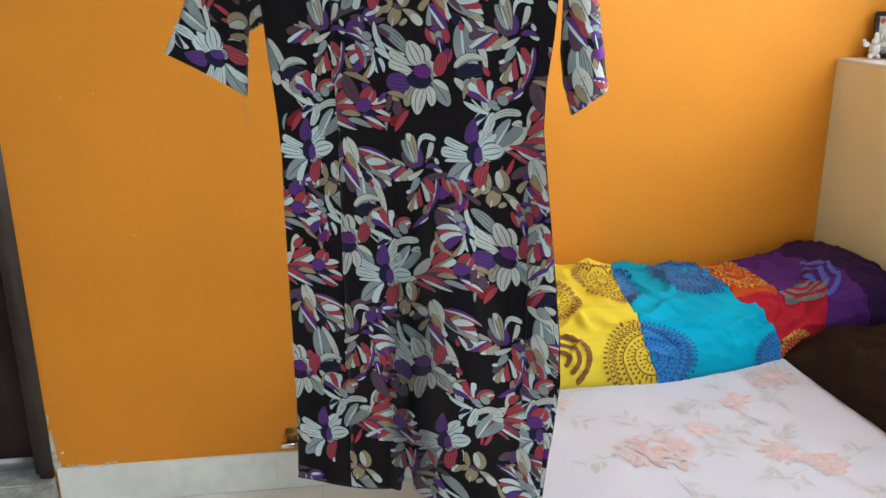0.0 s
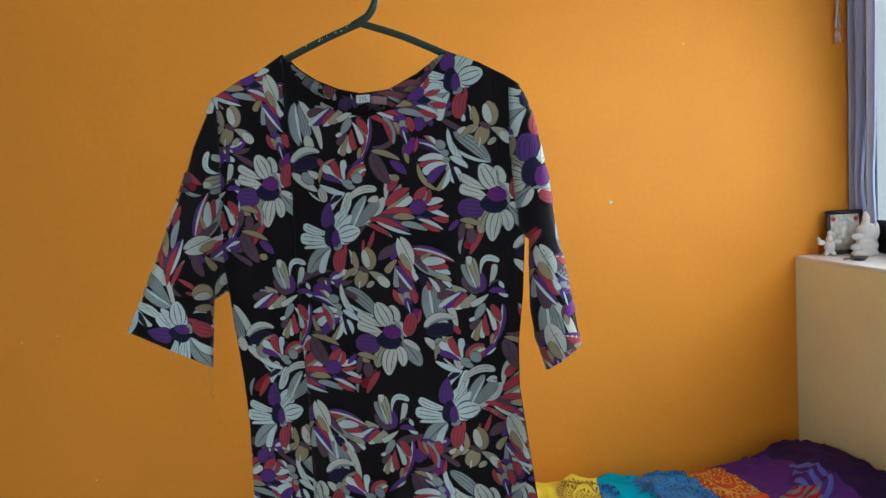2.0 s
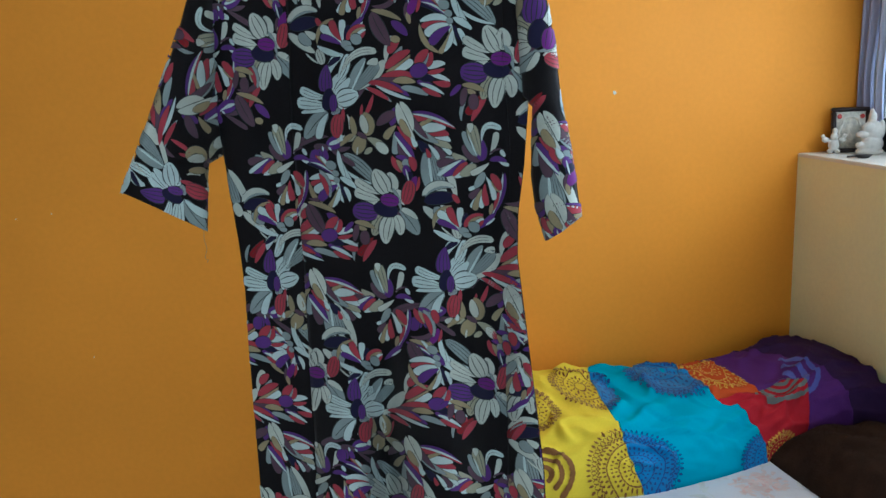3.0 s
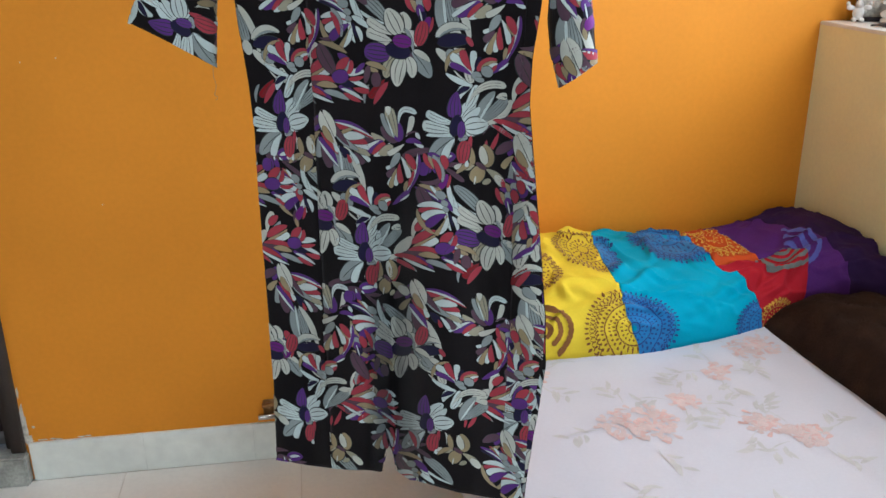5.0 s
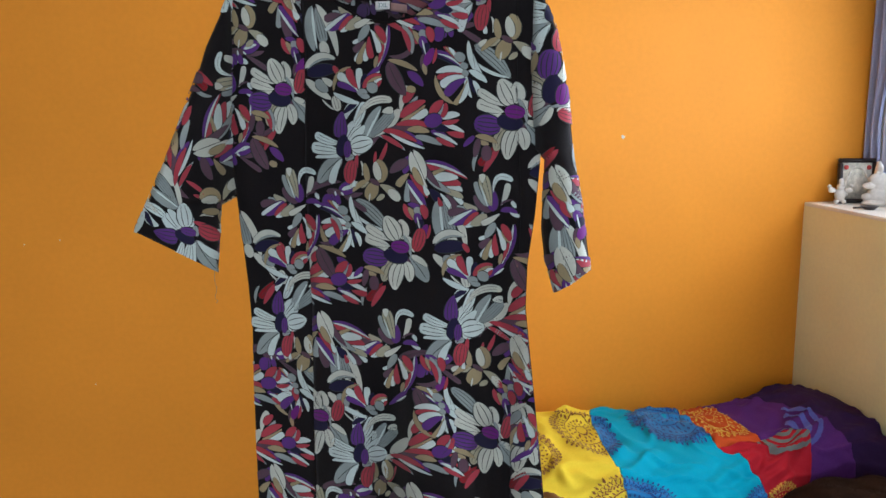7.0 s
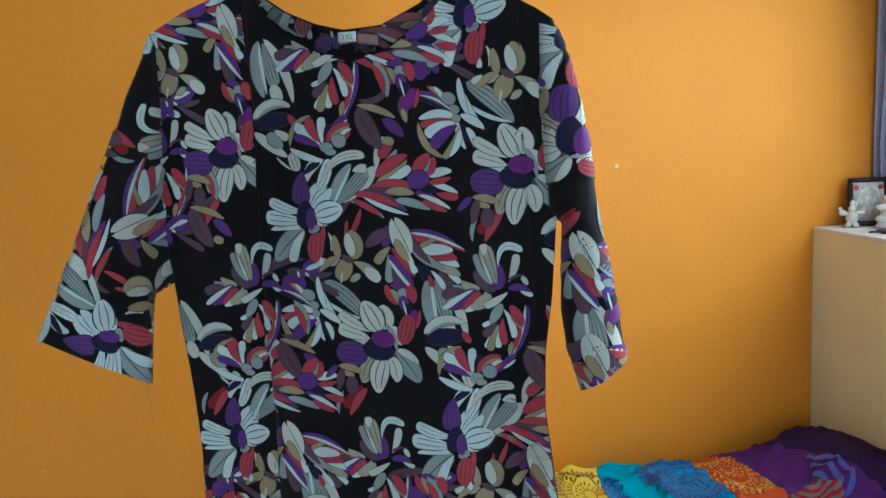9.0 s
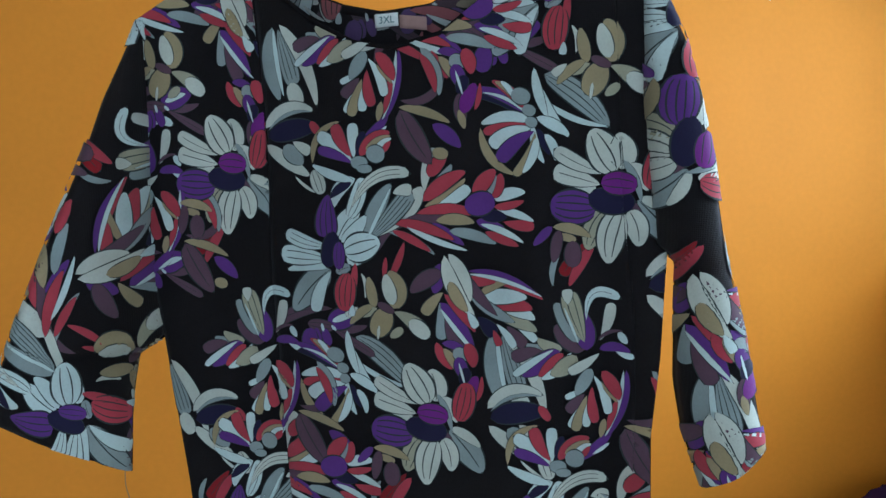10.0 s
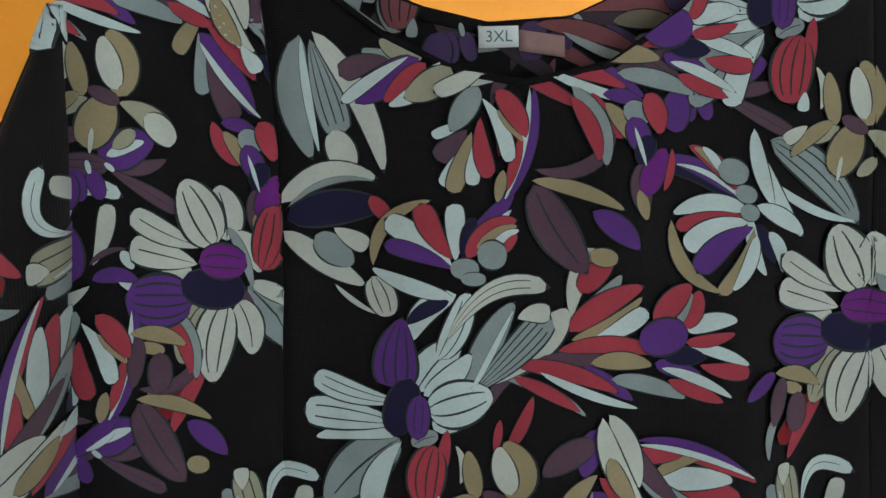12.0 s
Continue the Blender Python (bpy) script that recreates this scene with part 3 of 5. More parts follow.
# where each printed motif sits on the cloth: metres across and height
UPPER_PRINT = (
    ("flower_a", -0.090, 1.703), ("flower_a", 0.104, 1.912), ("flower_a", 0.073, 1.445), ("trumpet", -0.040, 1.780), ("trumpet", 0.120, 1.520),
    ("bouquet", 0.032, 1.744), ("bouquet", 0.190, 1.477), ("bouquet", -0.115, 1.512), ("iris", -0.036, 1.655), ("iris", 0.155, 1.849),
    ("iris", 0.115, 1.393), ("violet", -0.100, 1.634), ("violet", 0.071, 1.867), ("violet", 0.041, 1.389), ("droop", 0.018, 1.695),
    ("droop", -0.130, 1.454), ("droop", 0.168, 1.440), ("hanging_bell", -0.130, 1.903), ("hanging_bell", 0.058, 1.636), ("hanging_bell", -0.105, 1.408),
    ("leaf_spray", -0.149, 1.803), ("leaf_spray", 0.041, 1.557), ("tall_lily", -0.037, 1.893), ("tall_lily", -0.150, 1.627), ("tall_lily", 0.144, 1.624), ("tall_lily", -0.001, 1.424),
    ("lily", -0.079, 1.597), ("lily", 0.098, 1.811), ("flower_b", -0.006, 1.558), ("flower_b", 0.160, 1.749), ("red_petal", -0.027, 1.508),
    ("red_petal", 0.141, 1.709), ("sprig", 0.021, 1.605), ("sprig", 0.031, 1.848), ("sprig", 0.161, 1.358), ("leaf_spray", 0.177, 1.667),
    ("bouquet", 0.038, 1.902), ("violet", 0.013, 1.896),
)
LEFT_PRINT = (
    ("flower_b", -0.184, 1.781), ("red_petal", -0.195, 1.733), ("tall_lily", -0.150, 1.627), ("trumpet", -0.162, 1.522), ("flower_a", -0.202, 1.435),
    ("violet", -0.216, 1.377), ("iris", -0.153, 1.389), ("lily", -0.171, 1.335), ("iris", -0.238, 1.874), ("droop", -0.175, 1.940),
    ("sprig", -0.163, 1.838), ("leaf_spray", -0.246, 1.545), ("hanging_bell", -0.265, 1.606), ("violet", -0.251, 1.836), ("tall_lily", -0.255, 1.786),
    ("violet", -0.268, 1.688), ("bouquet", -0.223, 1.945), ("bouquet", -0.208, 1.246), ("droop", -0.221, 1.201), ("hanging_bell", -0.198, 1.134),
    ("sprig", -0.230, 1.066), ("flower_b", -0.242, 1.048), ("leaf_spray", -0.208, 1.053), ("sprig", -0.190, 1.315), ("red_petal", -0.205, 1.500), ("bouquet", -0.240, 1.340), ("violet", -0.239, 0.829), ("iris", -0.261, 0.929),
    ("flower_a", -0.199, 0.931), ("trumpet", -0.140, 1.016),
)
LOWER_PRINT = (
    ("flower_b", -0.138, 1.290), ("red_petal", -0.156, 1.232), ("tall_lily", -0.120, 1.134), ("flower_a", -0.076, 1.239), ("iris", -0.032, 1.205),
    ("lily", -0.054, 1.128), ("trumpet", -0.039, 1.314), ("trumpet", -0.140, 1.016), ("flower_a", -0.199, 0.931), ("violet", -0.208, 0.870),
    ("iris", -0.125, 0.875), ("lily", -0.154, 0.832), ("bouquet", -0.073, 0.982), ("flower_b", 0.127, 1.293), ("red_petal", 0.114, 1.243),
    ("lily", 0.063, 1.327), ("sprig", 0.152, 1.344), ("bouquet", 0.040, 1.261), ("droop", 0.011, 1.200), ("tall_lily", 0.138, 1.149),
    ("leaf_spray", -0.000, 1.075), ("trumpet", 0.097, 1.034), ("bouquet", 0.163, 1.020), ("flower_a", 0.024, 0.953), ("iris", 0.083, 0.911),
    ("droop", 0.155, 0.962), ("hanging_bell", 0.015, 1.142), ("sprig", 0.157, 1.123), ("lily", 0.012, 0.855), ("violet", -0.013, 0.908),
    ("tall_lily", -0.043, 0.962), ("flower_b", -0.010, 1.094), ("sprig", -0.187, 0.833), ("leaf_spray", 0.159, 1.218), ("droop", 0.178, 1.165),
    ("red_petal", -0.061, 1.039), ("lily", 0.166, 0.901), ("violet", -0.088, 1.170), ("sprig", 0.045, 1.384), ("leaf_spray", -0.128, 1.336), ("sprig", -0.095, 1.075),
)
RIGHT_PRINT = (
    ("flower_a", 0.178, 0.999), ("trumpet", 0.194, 1.070), ("flower_b", 0.179, 1.302), ("red_petal", 0.189, 1.245), ("hanging_bell", 0.186, 1.203),
    ("iris", 0.184, 1.127), ("violet", 0.184, 0.936), ("bouquet", 0.201, 1.408), ("tall_lily", 0.186, 1.356), ("lily", 0.185, 0.883),
)
SLEEVE_LEFT_PRINT = (  # steps from the bloom at the cuff, before the cloth is turned
    ("flower_a", 0.0, 0.0), ("trumpet", 0.054, 0.081), ("bouquet", 0.132, 0.038), ("iris", 0.059, -0.049), ("violet", -0.010, -0.069),
    ("droop", 0.121, -0.009), ("lily", 0.196, 0.106), ("flower_b", 0.253, 0.045), ("red_petal", 0.231, 0.006), ("tall_lily", 0.236, -0.079),
    ("violet", 0.161, 0.164), ("iris", 0.245, 0.146), ("sprig", 0.121, 0.145), ("leaf_spray", 0.30, 0.02), ("trumpet", 0.40, 0.04), ("flower_a", 0.35, -0.04),
)
SLEEVE_RIGHT_PRINT = (
    ("droop", 0.219, 1.678), ("hanging_bell", 0.226, 1.608), ("droop", 0.228, 1.569), ("sprig", 0.245, 1.616), ("flower_a", 0.208, 1.882),
    ("red_petal", 0.221, 1.708), ("sprig", 0.235, 1.522), ("hanging_bell", 0.253, 1.730),
)
TURNED_PRINT = (("flower_b", 0.216, 1.783, -90),)


def motif_mesh(name, petals, mapping, material, parent, inside=None):
    """Lays printed petals on a surface. mapping(x, y, lift) gives a place for metres on the cloth."""
    verts, faces, uvs, inks = [], [], [], []
    root = None
    for level, (rows, colour, veins) in enumerate(petals):
        start, n = len(verts), len(rows[0])
        if inside and not any(inside(p[0] * 0.001, p[1] * 0.001) for row in rows[::3] for p in row[::2]):
            continue
        places = [mapping(p[0] * 0.001, p[1] * 0.001, level * 0.00008) for row in rows for p in row]
        marks = [(p[2], p[3]) for row in rows for p in row]
        verts += places
        ink = (*COLOURS[colour], veins / 10)
        begun = False
        for i in range(len(rows) - 1):
            for j in range(n - 1):
                q = (i * n + j, i * n + j + 1, (i + 1) * n + j + 1, (i + 1) * n + j)
                a, b, c, e = (places[k] for k in q)
                if (c - a).cross(e - b).length < 4e-8:
                    continue
                faces.append([start + k for k in q])
                uvs += [marks[k] for k in q]
                inks += [ink] * 4
                if not begun:
                    begun = True
                    if root is not None:  # a hair-thin link keeps the motif in one piece
                        verts.append(places[q[0]] * 0.998 + places[q[1]] * 0.002)
                        faces.append([root, start + q[0], len(verts) - 1])
                        uvs += [(1, 0)] * 3
                        inks += [ink] * 3
                    root = start + q[0]
    if len(faces) < 3:
        return None
    me = bpy.data.meshes.new(name)
    me.from_pydata(verts, [], faces)
    layer = me.uv_layers.new(name="petal")
    layer.data.foreach_set("uv", np.array(uvs, np.float32).ravel())
    tint = me.color_attributes.new("ink", "FLOAT_COLOR", "CORNER")
    tint.data.foreach_set("color", np.array(inks, np.float32).ravel())
    me.polygons.foreach_set("use_smooth", [True] * len(faces))
    me.materials.append(material)
    ob = new(name, me)
    ob.parent = parent
    ob.matrix_parent_inverse = parent.matrix_world.inverted()
    return ob


# ---------------------------------------------------------------- the room
FLOOR_Z = -0.045
WALL_Y, LEFT_X, BACK_Y, SILL_X, WINDOW_X, CEILING_Z, LEDGE_Z = 2.70, -2.3, -1.75, 1.885, 2.125, 2.9, 1.43
DOOR_X0, DOOR_X1, DOOR_TOP = -1.72, -0.81, 2.06


def wall_piece(name, b, material, label):
    return tagged(obj(name, b, material, None, False), label, "wall", "", "structure")


def merged(*boxes):
    bm = bmesh.new()
    for b in boxes:
        me = bpy.data.meshes.new("tmp")
        b.to_mesh(me)
        b.free()
        bm.from_mesh(me)
        bpy.data.meshes.remove(me)
    return bm


wall_north = wall_piece("wall_north", merged(
    box(DOOR_X1, 2.35, WALL_Y, WALL_Y + 0.14, FLOOR_Z, CEILING_Z), box(LEFT_X - 0.12, DOOR_X0, WALL_Y, WALL_Y + 0.14, FLOOR_Z, CEILING_Z),
    box(DOOR_X0, DOOR_X1, WALL_Y, WALL_Y + 0.14, DOOR_TOP, CEILING_Z)), ORANGE, "orange painted plaster wall with small scuffs and chips")
wall_piece("wall_west", box(LEFT_X - 0.12, LEFT_X, BACK_Y - 0.12, WALL_Y, FLOOR_Z, CEILING_Z), WHITE, "plain white painted side wall")
# the opening is out of view, put here for the assumed rear window
wall_piece("wall_south", merged(
    box(LEFT_X, -0.6, BACK_Y - 0.12, BACK_Y, FLOOR_Z, CEILING_Z), box(1.5, WINDOW_X + 0.2, BACK_Y - 0.12, BACK_Y, FLOOR_Z, CEILING_Z),
    box(-0.6, 1.5, BACK_Y - 0.12, BACK_Y, FLOOR_Z, 0.9), box(-0.6, 1.5, BACK_Y - 0.12, BACK_Y, 2.4, CEILING_Z)), WHITE, "plain white painted rear wall with an assumed window opening")
wall_piece("wall_east_low", box(SILL_X, WINDOW_X + 0.2, BACK_Y, WALL_Y, FLOOR_Z, LEDGE_Z - 0.012), CREAM, "cream painted low wall under the window ledge")
wall_piece("wall_east_high", merged(
    box(WINDOW_X, WINDOW_X + 0.2, BACK_Y, 0.55, LEDGE_Z, CEILING_Z), box(WINDOW_X, WINDOW_X + 0.2, 2.66, WALL_Y, LEDGE_Z, CEILING_Z),
    box(WINDOW_X, WINDOW_X + 0.2, 0.55, 2.66, 2.55, CEILING_Z)), WHITE, "white painted wall round the side window")
tagged(obj("window_ledge", box(SILL_X - 0.004, WINDOW_X + 0.19, BACK_Y + 0.01, WALL_Y - 0.003, LEDGE_Z - 0.012, LEDGE_Z, 0.003), LEDGE, None, False), "white painted ledge along the window", "ledge", "", "structure")
tagged(obj("ceiling", box(LEFT_X - 0.12, WINDOW_X + 0.2, BACK_Y - 0.12, WALL_Y + 0.14, CEILING_Z, CEILING_Z + 0.12), WHITE, None, False), "plain white painted ceiling", "ceiling", "", "structure")
floor = tagged(obj("floor", box(LEFT_X - 0.12, WINDOW_X + 0.2, BACK_Y - 0.12, WALL_Y + 0.4, FLOOR_Z - 0.12, FLOOR_Z - 0.004), GROUT, None, False), "pale cream tiled floor with thin joints", "floor", "", "structure")
tagged(obj("backdrop", box(4.2, 4.22, -4, 7, -1, 6), outside, None, False), "bright overcast sky outside the window", "backdrop", "", "structure")
# unseen glowing sheet behind the assumed rear window
tagged(obj("backdrop", box(-6, 6, -5.0, -4.98, -1, 6), outside_rear, None, False), "glowing overcast sky outside the assumed rear window", "backdrop", "", "structure")

# side window: black frame and panes
window_1 = empty("window_1", (WINDOW_X + 0.1, 1.6, LEDGE_Z), "bright window with a black metal frame", "window", "", "structure")
for y0, y1 in ((0.55, 0.59), (1.24, 1.28), (1.93, 1.97), (2.63, 2.66)):
    part("window_frame", box(WINDOW_X + 0.005, WINDOW_X + 0.035, y0, y1, LEDGE_Z + 0.11, 2.55, 0.004), BLACK, window_1)
part("window_frame", box(WINDOW_X + 0.002, WINDOW_X + 0.06, 0.55, 2.66, LEDGE_Z, LEDGE_Z + 0.11, 0.006), BLACK, window_1)
part("window_frame", box(WINDOW_X + 0.005, WINDOW_X + 0.035, 0.59, 2.63, 2.51, 2.55, 0.004), BLACK, window_1)
for y0, y1 in ((0.59, 1.24), (1.28, 1.93), (1.97, 2.63)):
    pane = part("pane", box(WINDOW_X + 0.018, WINDOW_X + 0.022, y0, y1, LEDGE_Z + 0.11, 2.51), GLASS, window_1)
    pane.visible_shadow = False

# skirting and floor tiles
x, k = DOOR_X1 + 0.012, 0
skirting = empty("baseboard", (0, WALL_Y, FLOOR_Z), "pale veined marble skirting tiles along the wall", "skirting", "", "structure")
while x < SILL_X - 0.02:
    x1 = min(x + 0.37, SILL_X - 0.004)
    part("tile", box(x, x1 - 0.0006, WALL_Y - 0.012, WALL_Y - 0.0005, FLOOR_Z, 0.10, 0.0006), MARBLE, skirting, smooth=False)
    x, k = x1, k + 1
x, k = LEFT_X, 0
tile_mesh = None
for i in range(8):
    for j in range(8):
        x0, y0 = LEFT_X + 0.6 * i, WALL_Y - 0.012 - 0.6 * (j + 1)
        if x0 > SILL_X or y0 < BACK_Y - 0.5:
            continue
        if tile_mesh is None:
            first = part("tile", box(0.0015, 0.5985, 0.0015, 0.5985, -0.004, 0.0, 0.0012), FLOOR, floor, smooth=False)
            tile_mesh = first.data
            first.location = (x0, y0, FLOOR_Z)
        else:
            t = new("tile", tile_mesh)
            t.parent, t.location = floor, (x0, y0, FLOOR_Z)

# door: frame, leaf, metal kick strip, stone threshold
door_1 = empty("door_1", ((DOOR_X0 + DOOR_X1) / 2, WALL_Y, 0.07), "closed dark brown door in a dark wooden frame", "door", "", "structure")
for x0, x1, y0 in ((DOOR_X1 - 0.045, DOOR_X1, -0.018), (DOOR_X1 - 0.068, DOOR_X1 - 0.045, 0.012), (DOOR_X0, DOOR_X0 + 0.045, -0.018), (DOOR_X0 + 0.045, DOOR_X0 + 0.068, 0.012)):
    part("jamb", box(x0, x1, WALL_Y + y0, WALL_Y + 0.10, 0.07, DOOR_TOP, 0.004), FRAMEWOOD, door_1)
part("head", box(DOOR_X0 + 0.045, DOOR_X1 - 0.045, WALL_Y - 0.018, WALL_Y + 0.10, DOOR_TOP - 0.045, DOOR_TOP, 0.004), FRAMEWOOD, door_1)
leaf = part("door_leaf", box(DOOR_X0 + 0.07, DOOR_X1 - 0.07, WALL_Y + 0.03, WALL_Y + 0.065, 0.085, DOOR_TOP - 0.05, 0.003), DOORWOOD, door_1)
for x0, x1, z0, z1 in ((-1.58, -1.0, 0.32, 0.95), (-1.58, -1.0, 1.1, 1.85)):
    part("panel", box(x0, x1, WALL_Y + 0.024, WALL_Y + 0.032, z0, z1, 0.003), DOORWOOD, leaf)
part("kick_strip", box(DOOR_X0 + 0.07, DOOR_X1 - 0.07, WALL_Y + 0.022, WALL_Y + 0.030, 0.088, 0.135, 0.002), ALLOY, leaf, "dull grey metal strip along the bottom")
tagged(obj("door_threshold", box(DOOR_X0 - 0.01, DOOR_X1 + 0.004, WALL_Y - 0.045, WALL_Y + 0.13, FLOOR_Z, 0.066, 0.006), STONE, None, False), "worn grey stone threshold under the door", "threshold", "", "structure")


def ragged(cx, cz, rx, rz, lift, seed, n=26):
    """A patch of broken plaster with an uneven rim, on the wall."""
    rng = random.Random(seed)
    bm = bmesh.new()
    mid = bm.verts.new((cx, WALL_Y - lift, cz))
    ring = []
    for i in range(n):
        a = i * math.tau / n
        r = 0.7 + 0.5 * rng.random()
        ring.append(bm.verts.new((cx + rx * r * math.cos(a), WALL_Y - 0.0008 - lift * 0.2 * rng.random(), cz + rz * r * math.sin(a))))
    for a, b in zip(ring, ring[1:] + ring[:1]):
        bm.faces.new((mid, a, b))
    return bm


part("chipped_patch", ragged(DOOR_X1 + 0.007, 0.165, 0.010, 0.075, 0.003, 3), PLASTER, wall_north, "bare plaster where paint has broken away")
part("chipped_patch", ragged(DOOR_X1 + 0.012, 0.112, 0.016, 0.016, 0.003, 4), PLASTER, wall_north)
part("chipped_patch", ragged(DOOR_X1 + 0.005, 0.29, 0.004, 0.02, 0.003, 5), PLASTER, wall_north)
part("chipped_patch", ragged(-0.775, 0.157, 0.0055, 0.005, 0.003, 6), PLASTER, wall_north)
part("chipped_patch", ragged(1.227, 1.657, 0.006, 0.007, 0.003, 7), PLASTER, wall_north, "small round chip showing pale plaster")
rng = random.Random(11)
for i in range(9):
    part("chipped_patch", ragged(DOOR_X1 + 0.01 + 0.2 * rng.random() ** 2, 0.103 + 0.004 * rng.random(), 0.012, 0.003, 0.0025, 20 + i), PLASTER, wall_north)
for sx, sz in ((-0.62, 1.36), (-0.52, 1.37), (-0.45, 0.92), (1.5, 2.16)):
    part("chipped_patch", ragged(sx, sz, 0.0022, 0.0022, 0.0015, int(sz * 100)), PLASTER, wall_north)

# door stop on the wall just over the skirting
stop = empty("door_stop", (0.0, WALL_Y, 0.13), "small chrome and brass door stop on the wall", "door stop")
part("plate", box(-0.018, 0.028, WALL_Y - 0.006, WALL_Y, 0.118, 0.19, 0.003), BRASS, stop)
part("barrel", tube([(-0.036, WALL_Y - 0.018, 0.130), (-0.028, WALL_Y - 0.018, 0.130), (0.032, WALL_Y - 0.018, 0.132)], 0.011, 14), CHROME, stop, "chrome barrel")
part("barrel", tube([(-0.020, WALL_Y - 0.015, 0.172), (0.032, WALL_Y - 0.015, 0.174)], 0.009, 14), BRASS, stop, "brass barrel")

# ---------------------------------------------------------------- the dress on its hanger
HANG = Vector((0.331, 1.235, 0.0))
ALONG, OUT = Vector((0.8924, -0.4512, 0.0)), Vector((-0.4512, -0.8924, 0.0))


ROOM_S, ROOM_Z, ROOM_W = 0.431, 1.78, 1.143  # a point out in the room that the swelling cloth leans towards


def hung(s, z, w):
    """A place on the dress: s across, z up, w out from its plane towards the room."""
    k = w / ROOM_W
    return HANG + ALONG * (s + (ROOM_S - s) * k) + OUT * w + Vector((0, 0, z + (ROOM_Z - z) * k))


body_lo = run([(0.80, -0.259), (1.0, -0.251), (1.31, -0.251), (1.425, -0.249), (1.496, -0.253), (1.575, -0.261), (1.636, -0.267), (1.706, -0.276), (1.858, -0.270), (1.93, -0.264)])
body_hi = run([(0.80, 0.188), (0.885, 0.190), (0.969, 0.193), (1.052, 0.204), (1.093, 0.212), (1.17, 0.213), (1.26, 0.205), (1.36, 0.194), (1.425, 0.187), (1.489, 0.180), (1.553, 0.182), (1.616, 0.191), (1.70, 0.198), (1.83, 0.196), (1.905, 0.200)])
front_top = run([(-0.264, 1.924), (-0.223, 1.944), (-0.184, 1.957), (-0.147, 1.974), (-0.140, 1.962), (-0.123, 1.933), (-0.089, 1.905), (-0.056, 1.886), (-0.022, 1.879), (0.021, 1.887), (0.064, 1.915), (0.092, 1.944), (0.102, 1.956), (0.145, 1.939), (0.183, 1.917), (0.201, 1.904)])
back_top = run([(-0.264, 1.924), (-0.184, 1.957), (-0.147, 1.976), (-0.122, 1.951), (-0.096, 1.933), (-0.063, 1.918), (-0.029, 1.909), (0.014, 1.911), (0.056, 1.929), (0.102, 1.957), (0.145, 1.939), (0.201, 1.904)])
hem = run([(-0.26, 0.829), (-0.198, 0.830), (-0.12, 0.836), (-0.056, 0.848), (-0.050, 0.885), (-0.043, 0.912), (-0.034, 0.895), (-0.028, 0.862), (-0.003, 0.842), (0.08, 0.832), (0.19, 0.838)])
seam_left = run([(0.8, -0.150), (1.341, -0.147), (1.481, -0.146), (1.686, -0.151), (1.81, -0.145), (1.98, -0.150)])
seam_right = run([(0.8, 0.150), (1.489, 0.168), (1.64, 0.172), (1.756, 0.165), (1.98, 0.164)])


def bell(x):
    return math.exp(-x * x)


def smooth(a, b, x):
    """From 0 at a to 1 at b, eased."""
    t = min(1.0, max(0.0, (x - a) / (b - a)))
    return t * t * (3 - 2 * t)


def front_w(s, z):
    """How far the front cloth stands out: the body's swell and the hanging folds."""
    lo, hi = body_lo(z), body_hi(z)
    x = (2 * s - lo - hi) / (hi - lo)
    low = 1 - smooth(1.0, 1.75, z)
    lower = 1 - smooth(0.95, 1.5, z)
    w = 0.034 * (1 - min(1.0, abs(x)) ** 3.0) * (0.55 + 0.45 * low) * (1 - 0.6 * smooth(1.8, 1.95, z))
    fade = 1 - min(1.0, abs(x)) ** 6
    f = -0.125 * lower * bell((s + 0.032 - 0.02 * (z - 0.9)) / 0.030)
    f += 0.016 * low * bell((s + 0.125) / 0.05) + 0.020 * low * bell((s - 0.055) / 0.055)
    f -= 0.048 * bell((z - 1.38) / 0.26) * bell((s - 0.150) / 0.034)
    f -= 0.008 * low * bell((s - 0.15) / 0.04) + 0.008 * low * bell((s + 0.19) / 0.025)
    f += 0.0035 * math.sin(38 * s + 9 * z + 1.3) * low + 0.002 * math.sin(70 * s - 14 * z) + 0.0015 * math.sin(24 * z + 50 * s)
    f -= 0.003 * (bell((s - seam_left(z)) / 0.004) + 0.7 * bell((s - seam_right(z)) / 0.004))
    return w + f * fade - 0.014 - 0.012 * smooth(-0.05, -0.15, s) + 0.05 * smooth(-0.15, -0.27, s)


def back_w(s, z):
    lo, hi = body_lo(z), body_hi(z)
    x = (2 * s - lo - hi) / (hi - lo)
    w = -(0.030 - 0.020 * smooth(1.7, 1.9, z)) * (1 - min(1.0, abs(x)) ** 3.0) - 0.006 * math.sin(30 * s + 1) * (1 - smooth(1.2, 1.7, z)) * (1 - min(1.0, abs(x)) ** 4) - 0.0155 - 0.012 * smooth(-0.05, -0.15, s) + 0.05 * smooth(-0.15, -0.27, s)
    return min(w, front_w(s, z) - 0.010 * (1 - min(1.0, abs(x)) ** 4))


